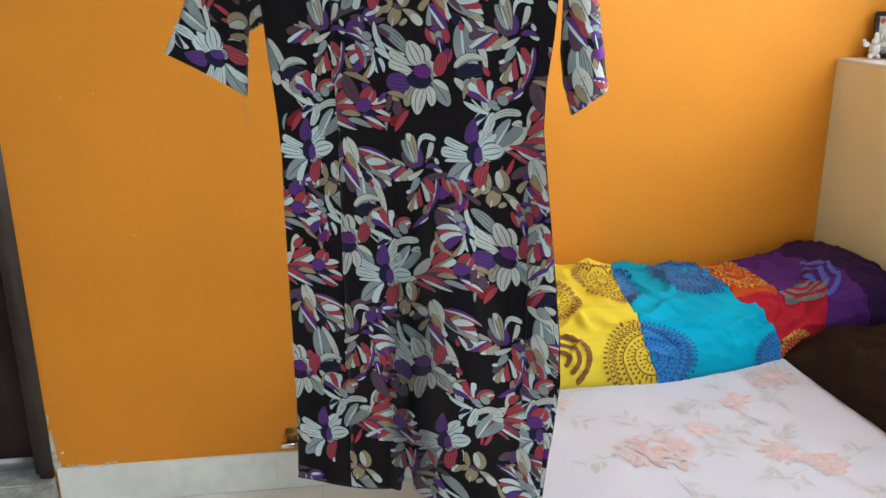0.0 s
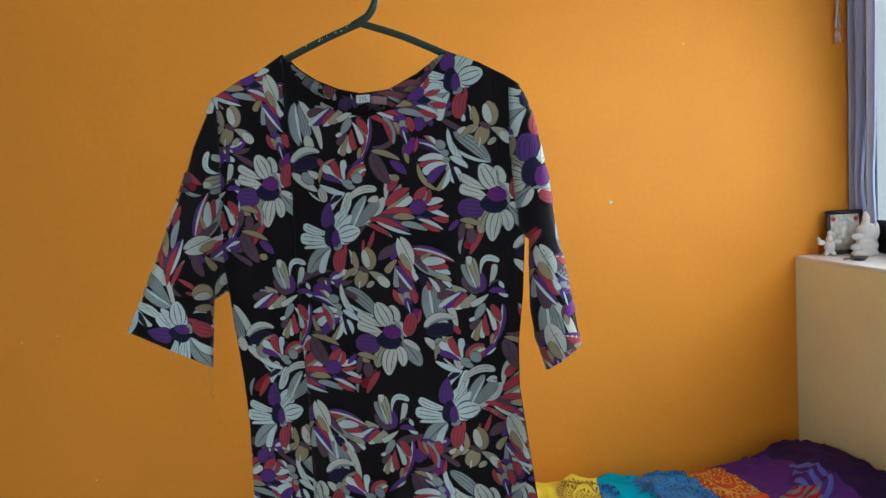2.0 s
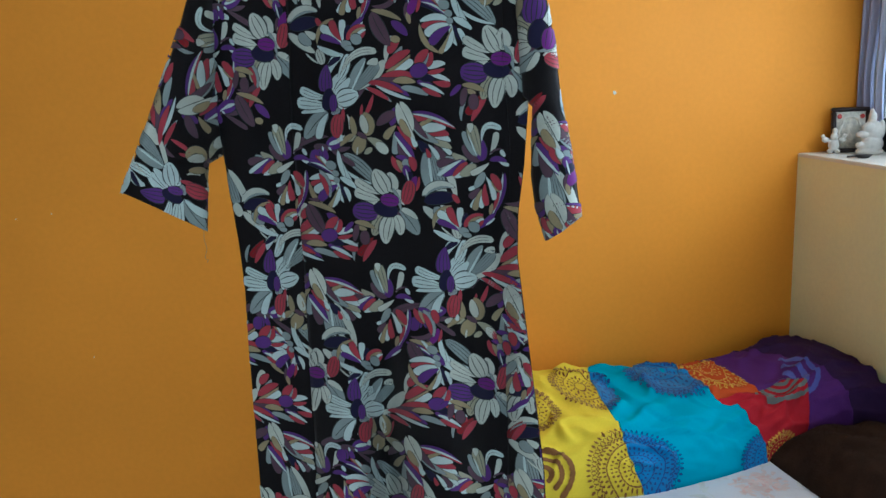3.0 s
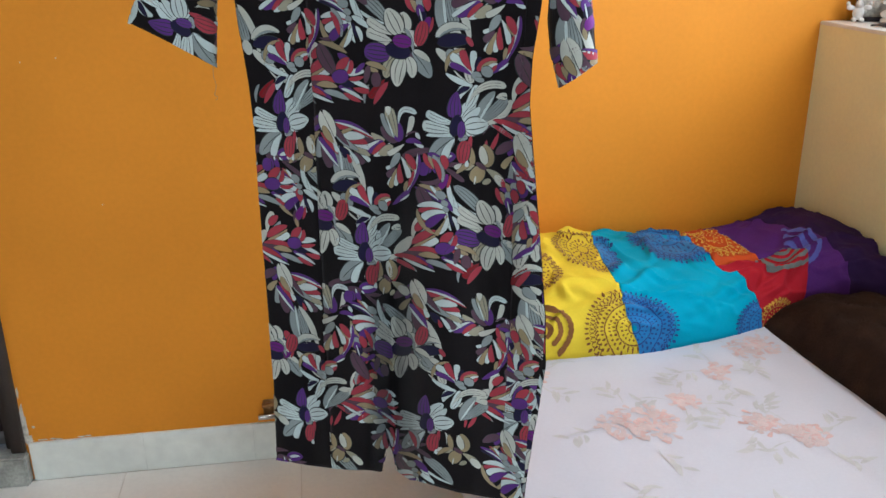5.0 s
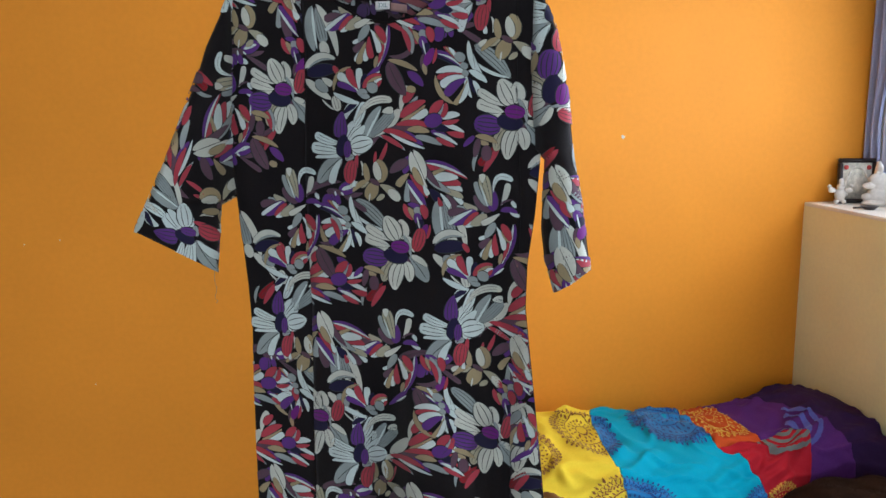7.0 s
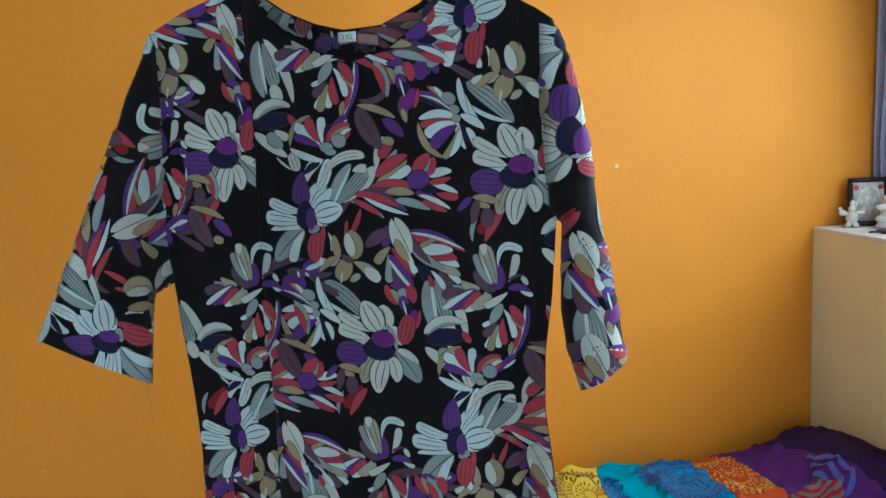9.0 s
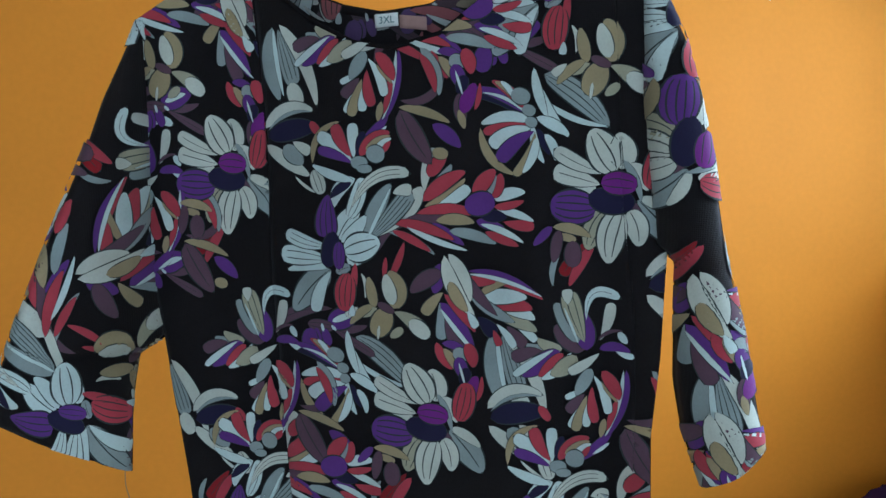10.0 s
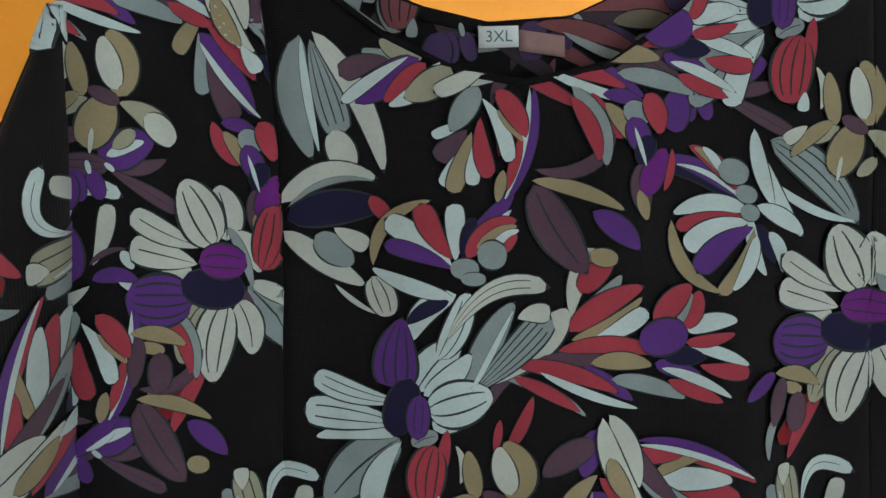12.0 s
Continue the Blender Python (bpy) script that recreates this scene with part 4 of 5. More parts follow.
class Panel:
    """A cloth panel in the dress's own plane: side limits over height, lower and upper limits over width, and its swell."""

    def __init__(self, lo, hi, bottom, top, w):
        self.lo, self.hi, self.bottom, self.top, self.w, self.net = lo, hi, bottom, top, w, {}

    def hold(self, s, z):
        z = min(max(z, self.bottom(s)), self.top(s))
        lo, hi = self.lo(z), self.hi(z)
        s = min(max(s, lo), max(lo, hi))
        return s, min(max(z, self.bottom(s)), self.top(s))

    def place(self, s, z, lift=0.0):
        s, z = self.hold(s, z)
        return hung(s, z, self.w(s, z)) + self.near_normal(s, z) * lift

    def near_normal(self, s, z):
        """The normal at the nearest crossing of a 4 mm net."""
        key = (round(s * 250), round(z * 250))
        if key not in self.net:
            self.net[key] = self.normal(key[0] / 250, key[1] / 250)
        return self.net[key]

    def normal(self, s, z):
        e = 0.002
        ds = (self.w(s + e, z) - self.w(s - e, z)) / (2 * e)
        dz = (self.w(s, z + e) - self.w(s, z - e)) / (2 * e)
        q = OUT - ALONG * max(-2.5, min(2.5, ds)) - Vector((0, 0, max(-2.5, min(2.5, dz))))
        return q.normalized()

    def at(self, u, v):
        z = 1.5
        for _ in range(4):
            s = self.lo(z) + (self.hi(z) - self.lo(z)) * u
            z = self.bottom(s) + (self.top(s) - self.bottom(s)) * v
        s, z = self.hold(s, z)
        return hung(s, z, self.w(s, z)), self.normal(s, z)

    def cloth(self, nu, nv):
        return sheet(self.at, nu, nv)


dress = empty("dress", hung(-0.03, 0.83, 0), "black kurti dress with purple and red floral print on hanger", "dress")
centre = Panel(seam_left, seam_right, hem, front_top, front_w)
left = Panel(body_lo, seam_left, hem, front_top, front_w)
right = Panel(seam_right, body_hi, hem, front_top, front_w)
back = Panel(lambda z: body_lo(z) + 0.001, lambda z: body_hi(z) + 0.010 * bell((z - 1.0) / 0.12), lambda s: hem(s) + 0.004 if abs(s + 0.04) > 0.03 else 0.92, back_top, back_w)

# sleeves: flattened tubes that hang from the shoulders
cuff_l = run([(-0.46, 1.570), (-0.308, 1.512), (-0.26, 1.50)])
armhole_l = run([(1.50, -0.308), (1.620, -0.294), (1.632, -0.266), (1.74, -0.266), (1.858, -0.258), (1.93, -0.255)])
outer_l = run([(1.50, -0.475), (1.568, -0.455), (1.629, -0.419), (1.70, -0.381), (1.76, -0.350), (1.806, -0.326), (1.852, -0.307), (1.90, -0.279), (1.924, -0.266)])
cuff_r = run([(0.19, 1.526), (0.221, 1.513), (0.240, 1.524), (0.268, 1.550)])
armhole_r = run([(1.50, 0.222), (1.513, 0.2205), (1.56, 0.206), (1.601, 0.2005), (1.663, 0.203), (1.695, 0.205), (1.708, 0.190), (1.762, 0.188), (1.83, 0.186), (1.906, 0.188)])
outer_r = run([(1.50, 0.266), (1.554, 0.266), (1.60, 0.260), (1.654, 0.250), (1.715, 0.240), (1.776, 0.233), (1.821, 0.225), (1.866, 0.215), (1.906, 0.198)])


def sleeve_w(lo, hi, depth, rest, drop=0.0):
    """A sleeve's swell; drop: how far its outer side swings out towards the room."""
    def w(s, z):
        a, b = lo(z), hi(z)
        x = 0.0 if b - a < 1e-6 else max(-1.0, min(1.0, (2 * s - a - b) / (b - a)))
        u = 0.5 - 0.5 * x
        swing = (1 - smooth(1.64, 1.985, z)) * (u + (1 - u) * 0.55 * (1 - smooth(1.56, 1.66, z)))
        return rest + depth * (1 - x * x) ** 0.5 * (1 - smooth(1.80, 1.93, z) * 0.7) + drop * swing + 0.003 * math.sin(60 * s + 16 * z) * (1 - x * x)
    return w


sleeve_l = Panel(outer_l, armhole_l, cuff_l, lambda s: 1.922, sleeve_w(outer_l, armhole_l, 0.026, 0.008, 0.150))
sleeve_r = Panel(armhole_r, outer_r, cuff_r, lambda s: 1.904, sleeve_w(armhole_r, outer_r, 0.026, -0.014))
sleeve_lb = Panel(outer_l, armhole_l, lambda s: cuff_l(s) + 0.006, lambda s: 1.922, sleeve_w(outer_l, armhole_l, -0.022, 0.007, 0.150))
sleeve_rb = Panel(armhole_r, outer_r, lambda s: cuff_r(s) + 0.006, lambda s: 1.904, sleeve_w(armhole_r, outer_r, -0.022, -0.015))

front_part = part("front_panel", centre.cloth(64, 170), CLOTH, dress)
left_part = part("side_panel", left.cloth(26, 170), CLOTH, dress)
right_part = part("side_panel", right.cloth(16, 170), CLOTH, dress)
back_part = part("back_panel", back.cloth(60, 120), CLOTH, dress)
sl = part("sleeve", sleeve_l.cloth(36, 60), CLOTH, dress)
sr = part("sleeve", sleeve_r.cloth(24, 60), CLOTH, dress)
part("sleeve_back", sleeve_lb.cloth(20, 40), CLOTH, sl)
part("sleeve_back", sleeve_rb.cloth(16, 40), CLOTH, sr)


def printed(panel, owner, places, material=INK, turn=0.0, size=SIZE):
    """Lays printed motifs on a panel, cut off at its seams."""
    ca, sa = math.cos(radians(turn)), math.sin(radians(turn))
    for title, cx, cz in places:
        if cx < panel.lo(cz) - 0.10 or cx > panel.hi(cz) + 0.10:
            continue
        build, level = MOTIFS[title]

        def spot(x, y, cx=cx, cz=cz):
            return cx + (x * ca - y * sa) * size, cz + (x * sa + y * ca) * size

        def mapping(x, y, lift, level=level):
            return panel.place(*spot(x, y), 0.0008 + level * 0.0004 + lift)

        def inside(x, y):
            px, pz = spot(x, y)
            return panel.lo(pz) <= px <= panel.hi(pz) and panel.bottom(px) <= pz <= panel.top(px)

        motif_mesh("printed_" + title, build(), mapping, material, owner, inside)


printed(centre, front_part, UPPER_PRINT)
printed(right, right_part, UPPER_PRINT)
printed(centre, front_part, LOWER_PRINT)
printed(right, right_part, LOWER_PRINT)
printed(right, right_part, RIGHT_PRINT)
printed(left, left_part, LEFT_PRINT)
ct, st = math.cos(radians(84)), math.sin(radians(84))
printed(sleeve_l, sl, [(title, -0.355 + (x * ct - y * st) * 1.14, 1.562 + (x * st + y * ct) * 1.14) for title, x, y in SLEEVE_LEFT_PRINT], turn=84, size=SIZE * 1.14)
printed(sleeve_r, sr, SLEEVE_RIGHT_PRINT)
for title, cx, cz, turn in TURNED_PRINT:
    printed(sleeve_r, sr, ((title, cx, cz),), turn=turn)
printed(back, back_part, (("flower_a", -0.085, 1.955), ("violet", 0.01, 1.905), ("bouquet", 0.06, 1.92), ("violet", -0.04, 1.90), ("leaf_spray", -0.13, 1.95), ("droop", 0.08, 1.96)), INKBACK)


printed(back, back_part, (("flower_a", 0.21, 1.16), ("lily", 0.205, 1.05), ("flower_b", 0.20, 0.96), ("bouquet", 0.23, 1.26), ("tall_lily", 0.21, 0.90)))


# neck binding, label, loose thread
def along_top(curve, panel, s0, s1, n, lift):
    return [hung(s, curve(s), panel.w(s, curve(s)) + lift) for s in np.linspace(s0, s1, n)]


def band(curve, panel, drop, lift):
    """A folded binding strip along a neck edge."""
    def fn(u, v):
        s = -0.143 + 0.243 * u
        z = curve(s) + 0.0015 - drop * (1 - v)
        return hung(s, z, panel.w(s, min(z, curve(s) - 0.001)) + lift), OUT
    return sheet(fn, 60, 2, 0.0022)


part("neck_binding", band(front_top, centre, 0.004, 0.0022), BINDING, dress, "black binding along the front neckline")
part("neck_binding", band(back_top, back, 0.008, 0.0018), BINDING, dress, "black binding along the back neckline")
tag_z = 1.903
tag_w = back_w(-0.028, tag_z) + 0.006


def flat_label():
    return sheet(lambda u, v: (hung(-0.036 + 0.021 * u, tag_z - 0.006 + 0.011 * v, tag_w), OUT), 4, 3, 0.0006)


label = part("size_label", flat_label(), LABEL, dress, "small white woven size label reading 3XL")
part("wash_label", sheet(lambda u, v: (hung(-0.014 + 0.024 * u, tag_z - 0.008 + 0.011 * v - 0.004 * u, tag_w - 0.002), OUT), 4, 3, 0.0006), mat("beige_care_label", (0.36, 0.22, 0.20), 0.8), dress)
text = bpy.data.curves.new("size_text", "FONT")
text.body, text.size, text.extrude = "3XL", 0.0085, 0.0001
text.align_x, text.align_y = "CENTER", "CENTER"
text.materials.append(LETTER)
lettering = new("size_text", text)
lettering.matrix_world = Matrix.Translation(hung(-0.0255, tag_z - 0.0005, tag_w + 0.0004)) @ Matrix((
    (ALONG.x, 0, OUT.x, 0), (ALONG.y, 0, OUT.y, 0), (0, 1, 0, 0), (0, 0, 0, 1)))
bpy.context.view_layer.update()
lettering.parent = label
lettering.matrix_parent_inverse = label.matrix_world.inverted()
part("loose_thread", tube(spline([hung(-0.312, 1.516, 0.10), hung(-0.313, 1.498, 0.10), hung(-0.310, 1.484, 0.10), hung(-0.314, 1.470, 0.10), hung(-0.309, 1.466, 0.10), hung(-0.312, 1.462, 0.10)], 6), 0.00045, 6), THREAD, dress, "thin loose thread under the cuff")

# hanger
hanger = empty("hanger", hung(-0.026, 2.011, -0.026), "dark green plastic clothes hanger with pale chips", "hanger")
part("arm", tube(spline([hung(-0.020, 2.008, -0.026), hung(-0.080, 1.990, -0.026), hung(-0.142, 1.968, -0.026), hung(-0.158, 1.961, -0.027)], 8), 0.0052, 12), GREEN, hanger)
part("arm", tube(spline([hung(-0.026, 2.009, -0.026), hung(0.04, 1.983, -0.026), hung(0.098, 1.954, -0.026), hung(0.112, 1.947, -0.027)], 8), 0.0052, 12), GREEN, hanger)
part("hook", tube(spline([hung(-0.034, 2.005, -0.026), hung(-0.020, 2.011, -0.026), hung(-0.008, 2.018, -0.026), hung(0.002, 2.034, -0.026), hung(0.004, 2.055, -0.026), hung(-0.010, 2.082, -0.026), hung(-0.032, 2.086, -0.026), hung(-0.046, 2.068, -0.026)], 8), 0.0056, 12), GREEN, hanger)
rng = random.Random(5)
for i in range(8):
    u = 0.15 + 0.6 * rng.random()
    bm = bmesh.new()
    bmesh.ops.create_icosphere(bm, subdivisions=1, radius=0.0010 + 0.0008 * rng.random())
    bmesh.ops.translate(bm, vec=hung(-0.022 - 0.12 * u, 2.0085 - 0.036 * u + 0.002 * rng.random(), -0.0214), verts=bm.verts)
    part("chip", bm, CHIP, hanger, "pale paint chip")
cord = tagged(obj("hanging_cord", tube([hung(-0.022, 2.0795, -0.026), hung(-0.022, 2.4, -0.026), hung(-0.022, CEILING_Z, 0)], 0.0025, 8), CORD), "thin jute cord from the ceiling that holds the hanger", "cord")

# ---------------------------------------------------------------- the bed
BED_X0, BED_X1, BED_Y0, BED_Y1, BED_Z = 0.56, 1.872, 0.62, 2.66, 0.65
bed = empty("bed", ((BED_X0 + BED_X1) / 2, 1.6, FLOOR_Z), "low wooden bed with a mattress against the wall", "bed")
part("mattress", box(BED_X0 + 0.012, BED_X1 - 0.006, BED_Y0 + 0.012, BED_Y1, 0.40, BED_Z - 0.006, 0.03, 3), MATTRESS, bed)
part("side_rail", box(BED_X0 + 0.03, BED_X1 - 0.004, BED_Y0 + 0.03, BED_Y1, 0.26, 0.40, 0.006), BEDWOOD, bed)
for lx in (BED_X0 + 0.06, BED_X1 - 0.09):
    for ly in (BED_Y0 + 0.06, BED_Y1 - 0.09):
        part("leg", box(lx, lx + 0.06, ly, ly + 0.06, FLOOR_Z, 0.26, 0.004), BEDWOOD, bed)


def sheet_z(x, y):
    return BED_Z + 0.0035 * noise.noise(Vector((x * 5, y * 4, 0))) + 0.002 * noise.noise(Vector((x * 16, y * 11, 3)))


def sheet_at(u, v):
    """The sheet falls over the near side and the foot of the mattress."""
    fall = 0.30
    a, b = -fall + (BED_X1 - BED_X0 + fall) * u, -fall + (BED_Y1 - BED_Y0 + fall) * v
    x, y, z = BED_X0 + max(0.0, a), BED_Y0 + max(0.0, b), 0.0
    r = 0.03
    dz = max(0.0, -a, -b)
    z = sheet_z(x, y) - dz
    ripple = 0.012 * math.sin(24 * (x + y)) * min(1.0, dz / 0.15)
    n = Vector((0, 0, 1))
    if dz > 0:
        n = Vector((-1.0 if -a >= -b else 0.0, -1.0 if -b > -a else 0.0, 0.15)).normalized()
        x, y = x + n.x * (0.012 + ripple + 0.01), y + n.y * (0.012 + ripple + 0.01)
    return Vector((x, y, z)), n


bedsheet = empty("bed_sheet", (BED_X0, BED_Y0, BED_Z), "white cotton bed sheet with faded coral flowers and grey leaves", "bed sheet")
sheet_part = part("sheet", sheet(sheet_at, 110, 130, 0.002), SHEET, bedsheet)


def sheet_flower(scale, seed):
    rng = random.Random(seed)
    out = []
    for i in range(int(110 * scale)):
        a, r = rng.random() * math.tau, 66 * scale * rng.random() ** 0.6
        out.append(P(r * math.cos(a), r * math.sin(a) * 0.8, rng.random() * 360, 18 + 12 * rng.random(), 15, rng.choice(("coral", "blush", "blush", "blush")), 0.3, "drop", 2))
    return out


def sheet_leaves(seed, n=5, stem=90):
    rng = random.Random(seed)
    out = [P(0, 0, 0, stem, 4, "leaf", 0.8, "leaf", 0)]
    for i in range(n):
        x = stem * (0.3 + 0.7 * i / n)
        out.append(P(x, 0.2 * x, rng.choice((-50, 45, 70, -30)) + 20 * rng.random(), 34 + 22 * rng.random(), 12, "leaf", 0.6 * rng.random() - 0.3, "leaf", 2))
    return out


def on_sheet(cx, cy, angle):
    c, s = math.cos(radians(angle)), math.sin(radians(angle))

    def mapping(x, y, lift):
        px, py = cx + x * c - y * s, cy + x * s + y * c
        px, py = min(max(px, BED_X0 + 0.01), BED_X1 - 0.01), min(max(py, BED_Y0 + 0.01), BED_Y1 - 0.01)
        return Vector((px, py, sheet_z(px, py) + 0.0011 + lift * 0.12))
    return mapping


for i, (cx, cy, size) in enumerate(((0.897, 1.625, 1.35), (1.345, 1.95, 1.0), (0.70, 1.89, 0.75), (1.189, 1.838, 0.5), (1.178, 1.586, 0.6), (1.254, 1.526, 0.75), (1.043, 1.713, 0.5), (0.72, 1.30, 0.9), (1.1, 1.15, 1.1), (1.5, 1.2, 0.9), (0.8, 0.85, 1.0))):
    motif_mesh("printed_bloom", sheet_flower(size, i), on_sheet(cx, cy, 20 * i), SHEETINK, sheet_part)
    for k in range(4):
        motif_mesh("printed_leaves", sheet_leaves(10 * i + k), on_sheet(cx + 0.07 * size * math.cos(1.6 * k + i), cy + 0.07 * size * math.sin(1.6 * k + i), 92 * k + 57 * i), SHEETINK, sheet_part)

# ---------------------------------------------------------------- long pillow roll in patched cotton
roll_top = run([(0.60, 0.815), (0.885, 0.825), (1.08, 0.808), (1.37, 0.785), (1.50, 0.790), (1.585, 0.806), (1.68, 0.836), (1.75, 0.846), (1.80, 0.842), (1.87, 0.824)])
roll_front = run([(0.60, 1.97), (1.03, 1.962), (1.25, 2.00), (1.43, 2.055), (1.6, 2.14), (1.87, 2.12)])
ROLL_BACK, ROLL_X0, ROLL_X1 = 2.63, 0.60, 1.868


def roll_at(x, c):
    """A place on the roll: x along it, c from 0 (front foot) over the top to 1 (back foot)."""
    c = min(max(c, 0.0), 1.0)
    e = min(1.0, (x - ROLL_X0) / 0.07)
    e = max(0.0, e) ** 0.4
    a = math.pi * c
    f, t = roll_front(x), roll_top(x) - BED_Z + 0.003
    y = f + (ROLL_BACK - f) * (0.5 - 0.5 * math.copysign(abs(math.cos(a)) ** 0.75, math.cos(a)))
    z = BED_Z - 0.003 + t * e * max(0.0, math.sin(a)) ** 0.62
    crease = 0.010 * noise.noise(Vector((x * 7, c * 5, 1.5))) + 0.007 * noise.noise(Vector((x * 11 - c * 14, c * 4, 7.5))) + 0.005 * noise.noise(Vector((x * 22 + c * 9, c * 7, 4)))
    crease += 0.007 * bell((c - 0.30 - 0.5 * (x - 1.45)) / 0.03) * bell((x - 1.45) / 0.25)
    n = noise.noise(Vector((x * 6.5 + c * 4.2, c * 5.5 - x * 2.5, 2.2)))
    crease += 0.014 * bell(n / 0.10) * (0.45 + noise.noise(Vector((x * 5, c * 6, 9.1))))
    n = noise.noise(Vector((x * 10 - c * 6, c * 8 + x * 2, 6.3)))
    crease += 0.010 * bell(n / 0.12) * (0.4 + noise.noise(Vector((x * 7, c * 7, 3.1))))
    crease *= 1.35 * min(1, 6 * c, 6 * (1 - c))
    return Vector((x, y - 0.8 * crease * math.cos(a), z + crease))


def roll_normal(x, c):
    e = 0.004
    n = (roll_at(x + e, c) - roll_at(x - e, c)).cross(roll_at(x, c + e) - roll_at(x, c - e))
    return n.normalized() if n.length > 1e-9 else Vector((0, 0, 1))


def roll_patch(x0, x1, c0, c1, nu=30, nv=40):
    """x0, x1 may lean with c."""
    def fn(u, v):
        c = c0 + (c1 - c0) * v
        a = x0(c) + (x1(c) - x0(c)) * u
        return roll_at(a, c), roll_normal(a, c)
    return sheet(fn, nu, nv, 0.0015)


edge_a = run([(0.0, 1.030), (0.07, 1.008), (0.20, 0.992), (0.48, 1.013), (0.77, 1.095), (1.0, 1.120)])
edge_b = run([(0.0, 1.430), (0.20, 1.414), (0.33, 1.396), (0.36, 1.352), (0.41, 1.336), (0.60, 1.370), (1.0, 1.390)])
edge_c = run([(0.0, 1.600), (0.14, 1.620), (0.30, 1.642), (0.36, 1.610), (0.385, 1.505), (0.60, 1.490), (1.0, 1.490)])
edge_d = run([(0.0, 1.745), (0.20, 1.738), (0.40, 1.705), (0.60, 1.610), (1.0, 1.560)])
roll = empty("pillow_roll", (1.2, 2.3, BED_Z), "long plump pillow in patched yellow, turquoise, red and purple mandala cotton", "pillow")
p_yellow = part("yellow_patch", roll_patch(lambda c: ROLL_X0, edge_a, 0, 1, 64, 90), YELLOW, roll, "bright yellow cotton patch")
p_turq = part("turquoise_patch", roll_patch(edge_a, edge_b, 0, 1, 64, 90), TURQ, roll, "turquoise cotton patch")
p_red = part("red_patch", roll_patch(edge_b, edge_c, 0, 0.385, 40, 60), RED, roll, "crimson cotton patch")
p_rust = part("orange_patch", roll_patch(edge_b, edge_c, 0.385, 1, 40, 60), RUST, roll, "burnt orange cotton patch")
p_purple = part("purple_patch", roll_patch(edge_c, edge_d, 0, 1, 34, 90), PURPLE, roll, "purple cotton patch")
p_plum = part("plum_patch", roll_patch(edge_d, lambda c: ROLL_X1, 0, 1, 30, 90), PLUM, roll, "dark plum cotton patch")


def mandala(r, colour, rings=5):
    """Rings of fine dots, bars and petals round a centre, in millimetres."""
    out = []
    for k in range(1, rings + 1):
        q = r * k / rings
        n = int(7 * k + 5)
        gap = math.tau * q / n
        for i in range(n):
            a = 360 * i / n + 11 * k
            c, d = math.cos(radians(a)), math.sin(radians(a))
            if k == rings:
                for turn in (-40, 40):
                    out.append(P(q * 0.90 * c, q * 0.90 * d, a + turn, gap * 0.95, gap * 0.22, colour, turn / 60, "full", 0))
                    out.append(P(q * 1.02 * c, q * 1.02 * d, a + turn * 0.8, gap * 0.80, gap * 0.20, colour, turn / 60, "full", 0))
                out.append(P(q * 1.10 * c, q * 1.10 * d, a, r * 0.12, gap * 0.50, colour, 0, "leaf", 0))
                out.append(P(q * 0.97 * c, q * 0.97 * d, a, r * 0.07, gap * 0.40, colour, 0, "leaf", 0))
            elif k % 2:
                out.append(P(q * c, q * d, a + 90 + 180 / n, gap * 1.15, r * 0.034, colour, 0, "full", 0))
                out.append(P((q + 2) * c, (q + 2) * d, a, r / rings * 0.7, gap * 0.46, colour, 0, "leaf", 0))
            else:
                out.append(P(q * c, q * d, a, r / rings * 0.42, gap * 0.50, colour, 0, "full", 0))
    return out


def arcs(r, colours, start, stop):
    """Broad concentric arcs."""
    out = []
    for k, c in enumerate(colours):
        q = r * (len(colours) - k) / len(colours)
        n = 14
        for i in range(n):
            a = start + (stop - start) * (i + 0.5) / n
            out.append(P(q * math.cos(radians(a)) - 4 * math.cos(radians(a + 90)), q * math.sin(radians(a)) - 4 * math.sin(radians(a + 90)), a + 90, math.pi * q * abs(stop - start) / 180 / n * 1.5 + 2, r * (1.15 if c == "wash" else 0.55) / len(colours), c, 0, "full", 0))
    return out


ROLL_INK = print_material("roll_print", 1.0, (0.03, 0.03, 0.03))
for k in ROLL_INK.node_tree.nodes:  # these prints carry no outline
    if k.bl_idname == "ShaderNodeMix":
        for stale in list(k.inputs["Factor"].links):
            ROLL_INK.node_tree.links.remove(stale)
        k.inputs["Factor"].default_value = 0.0
ROLL_INK.node_tree.nodes["Principled BSDF"].inputs["Roughness"].default_value = 0.85


def on_roll(cx, cc, lo, hi, c0=0.0, c1=1.0, sink=0.0):
    def mapping(x, y, lift):
        c = min(max(cc + y / 0.72, c0), c1)
        a = min(max(cx + x, lo(c)), hi(c))
        return roll_at(a, c) + roll_normal(a, c) * (0.0024 - sink + lift * 0.03)
    return mapping


first_x, last_x = (lambda c: ROLL_X0), (lambda c: ROLL_X1)
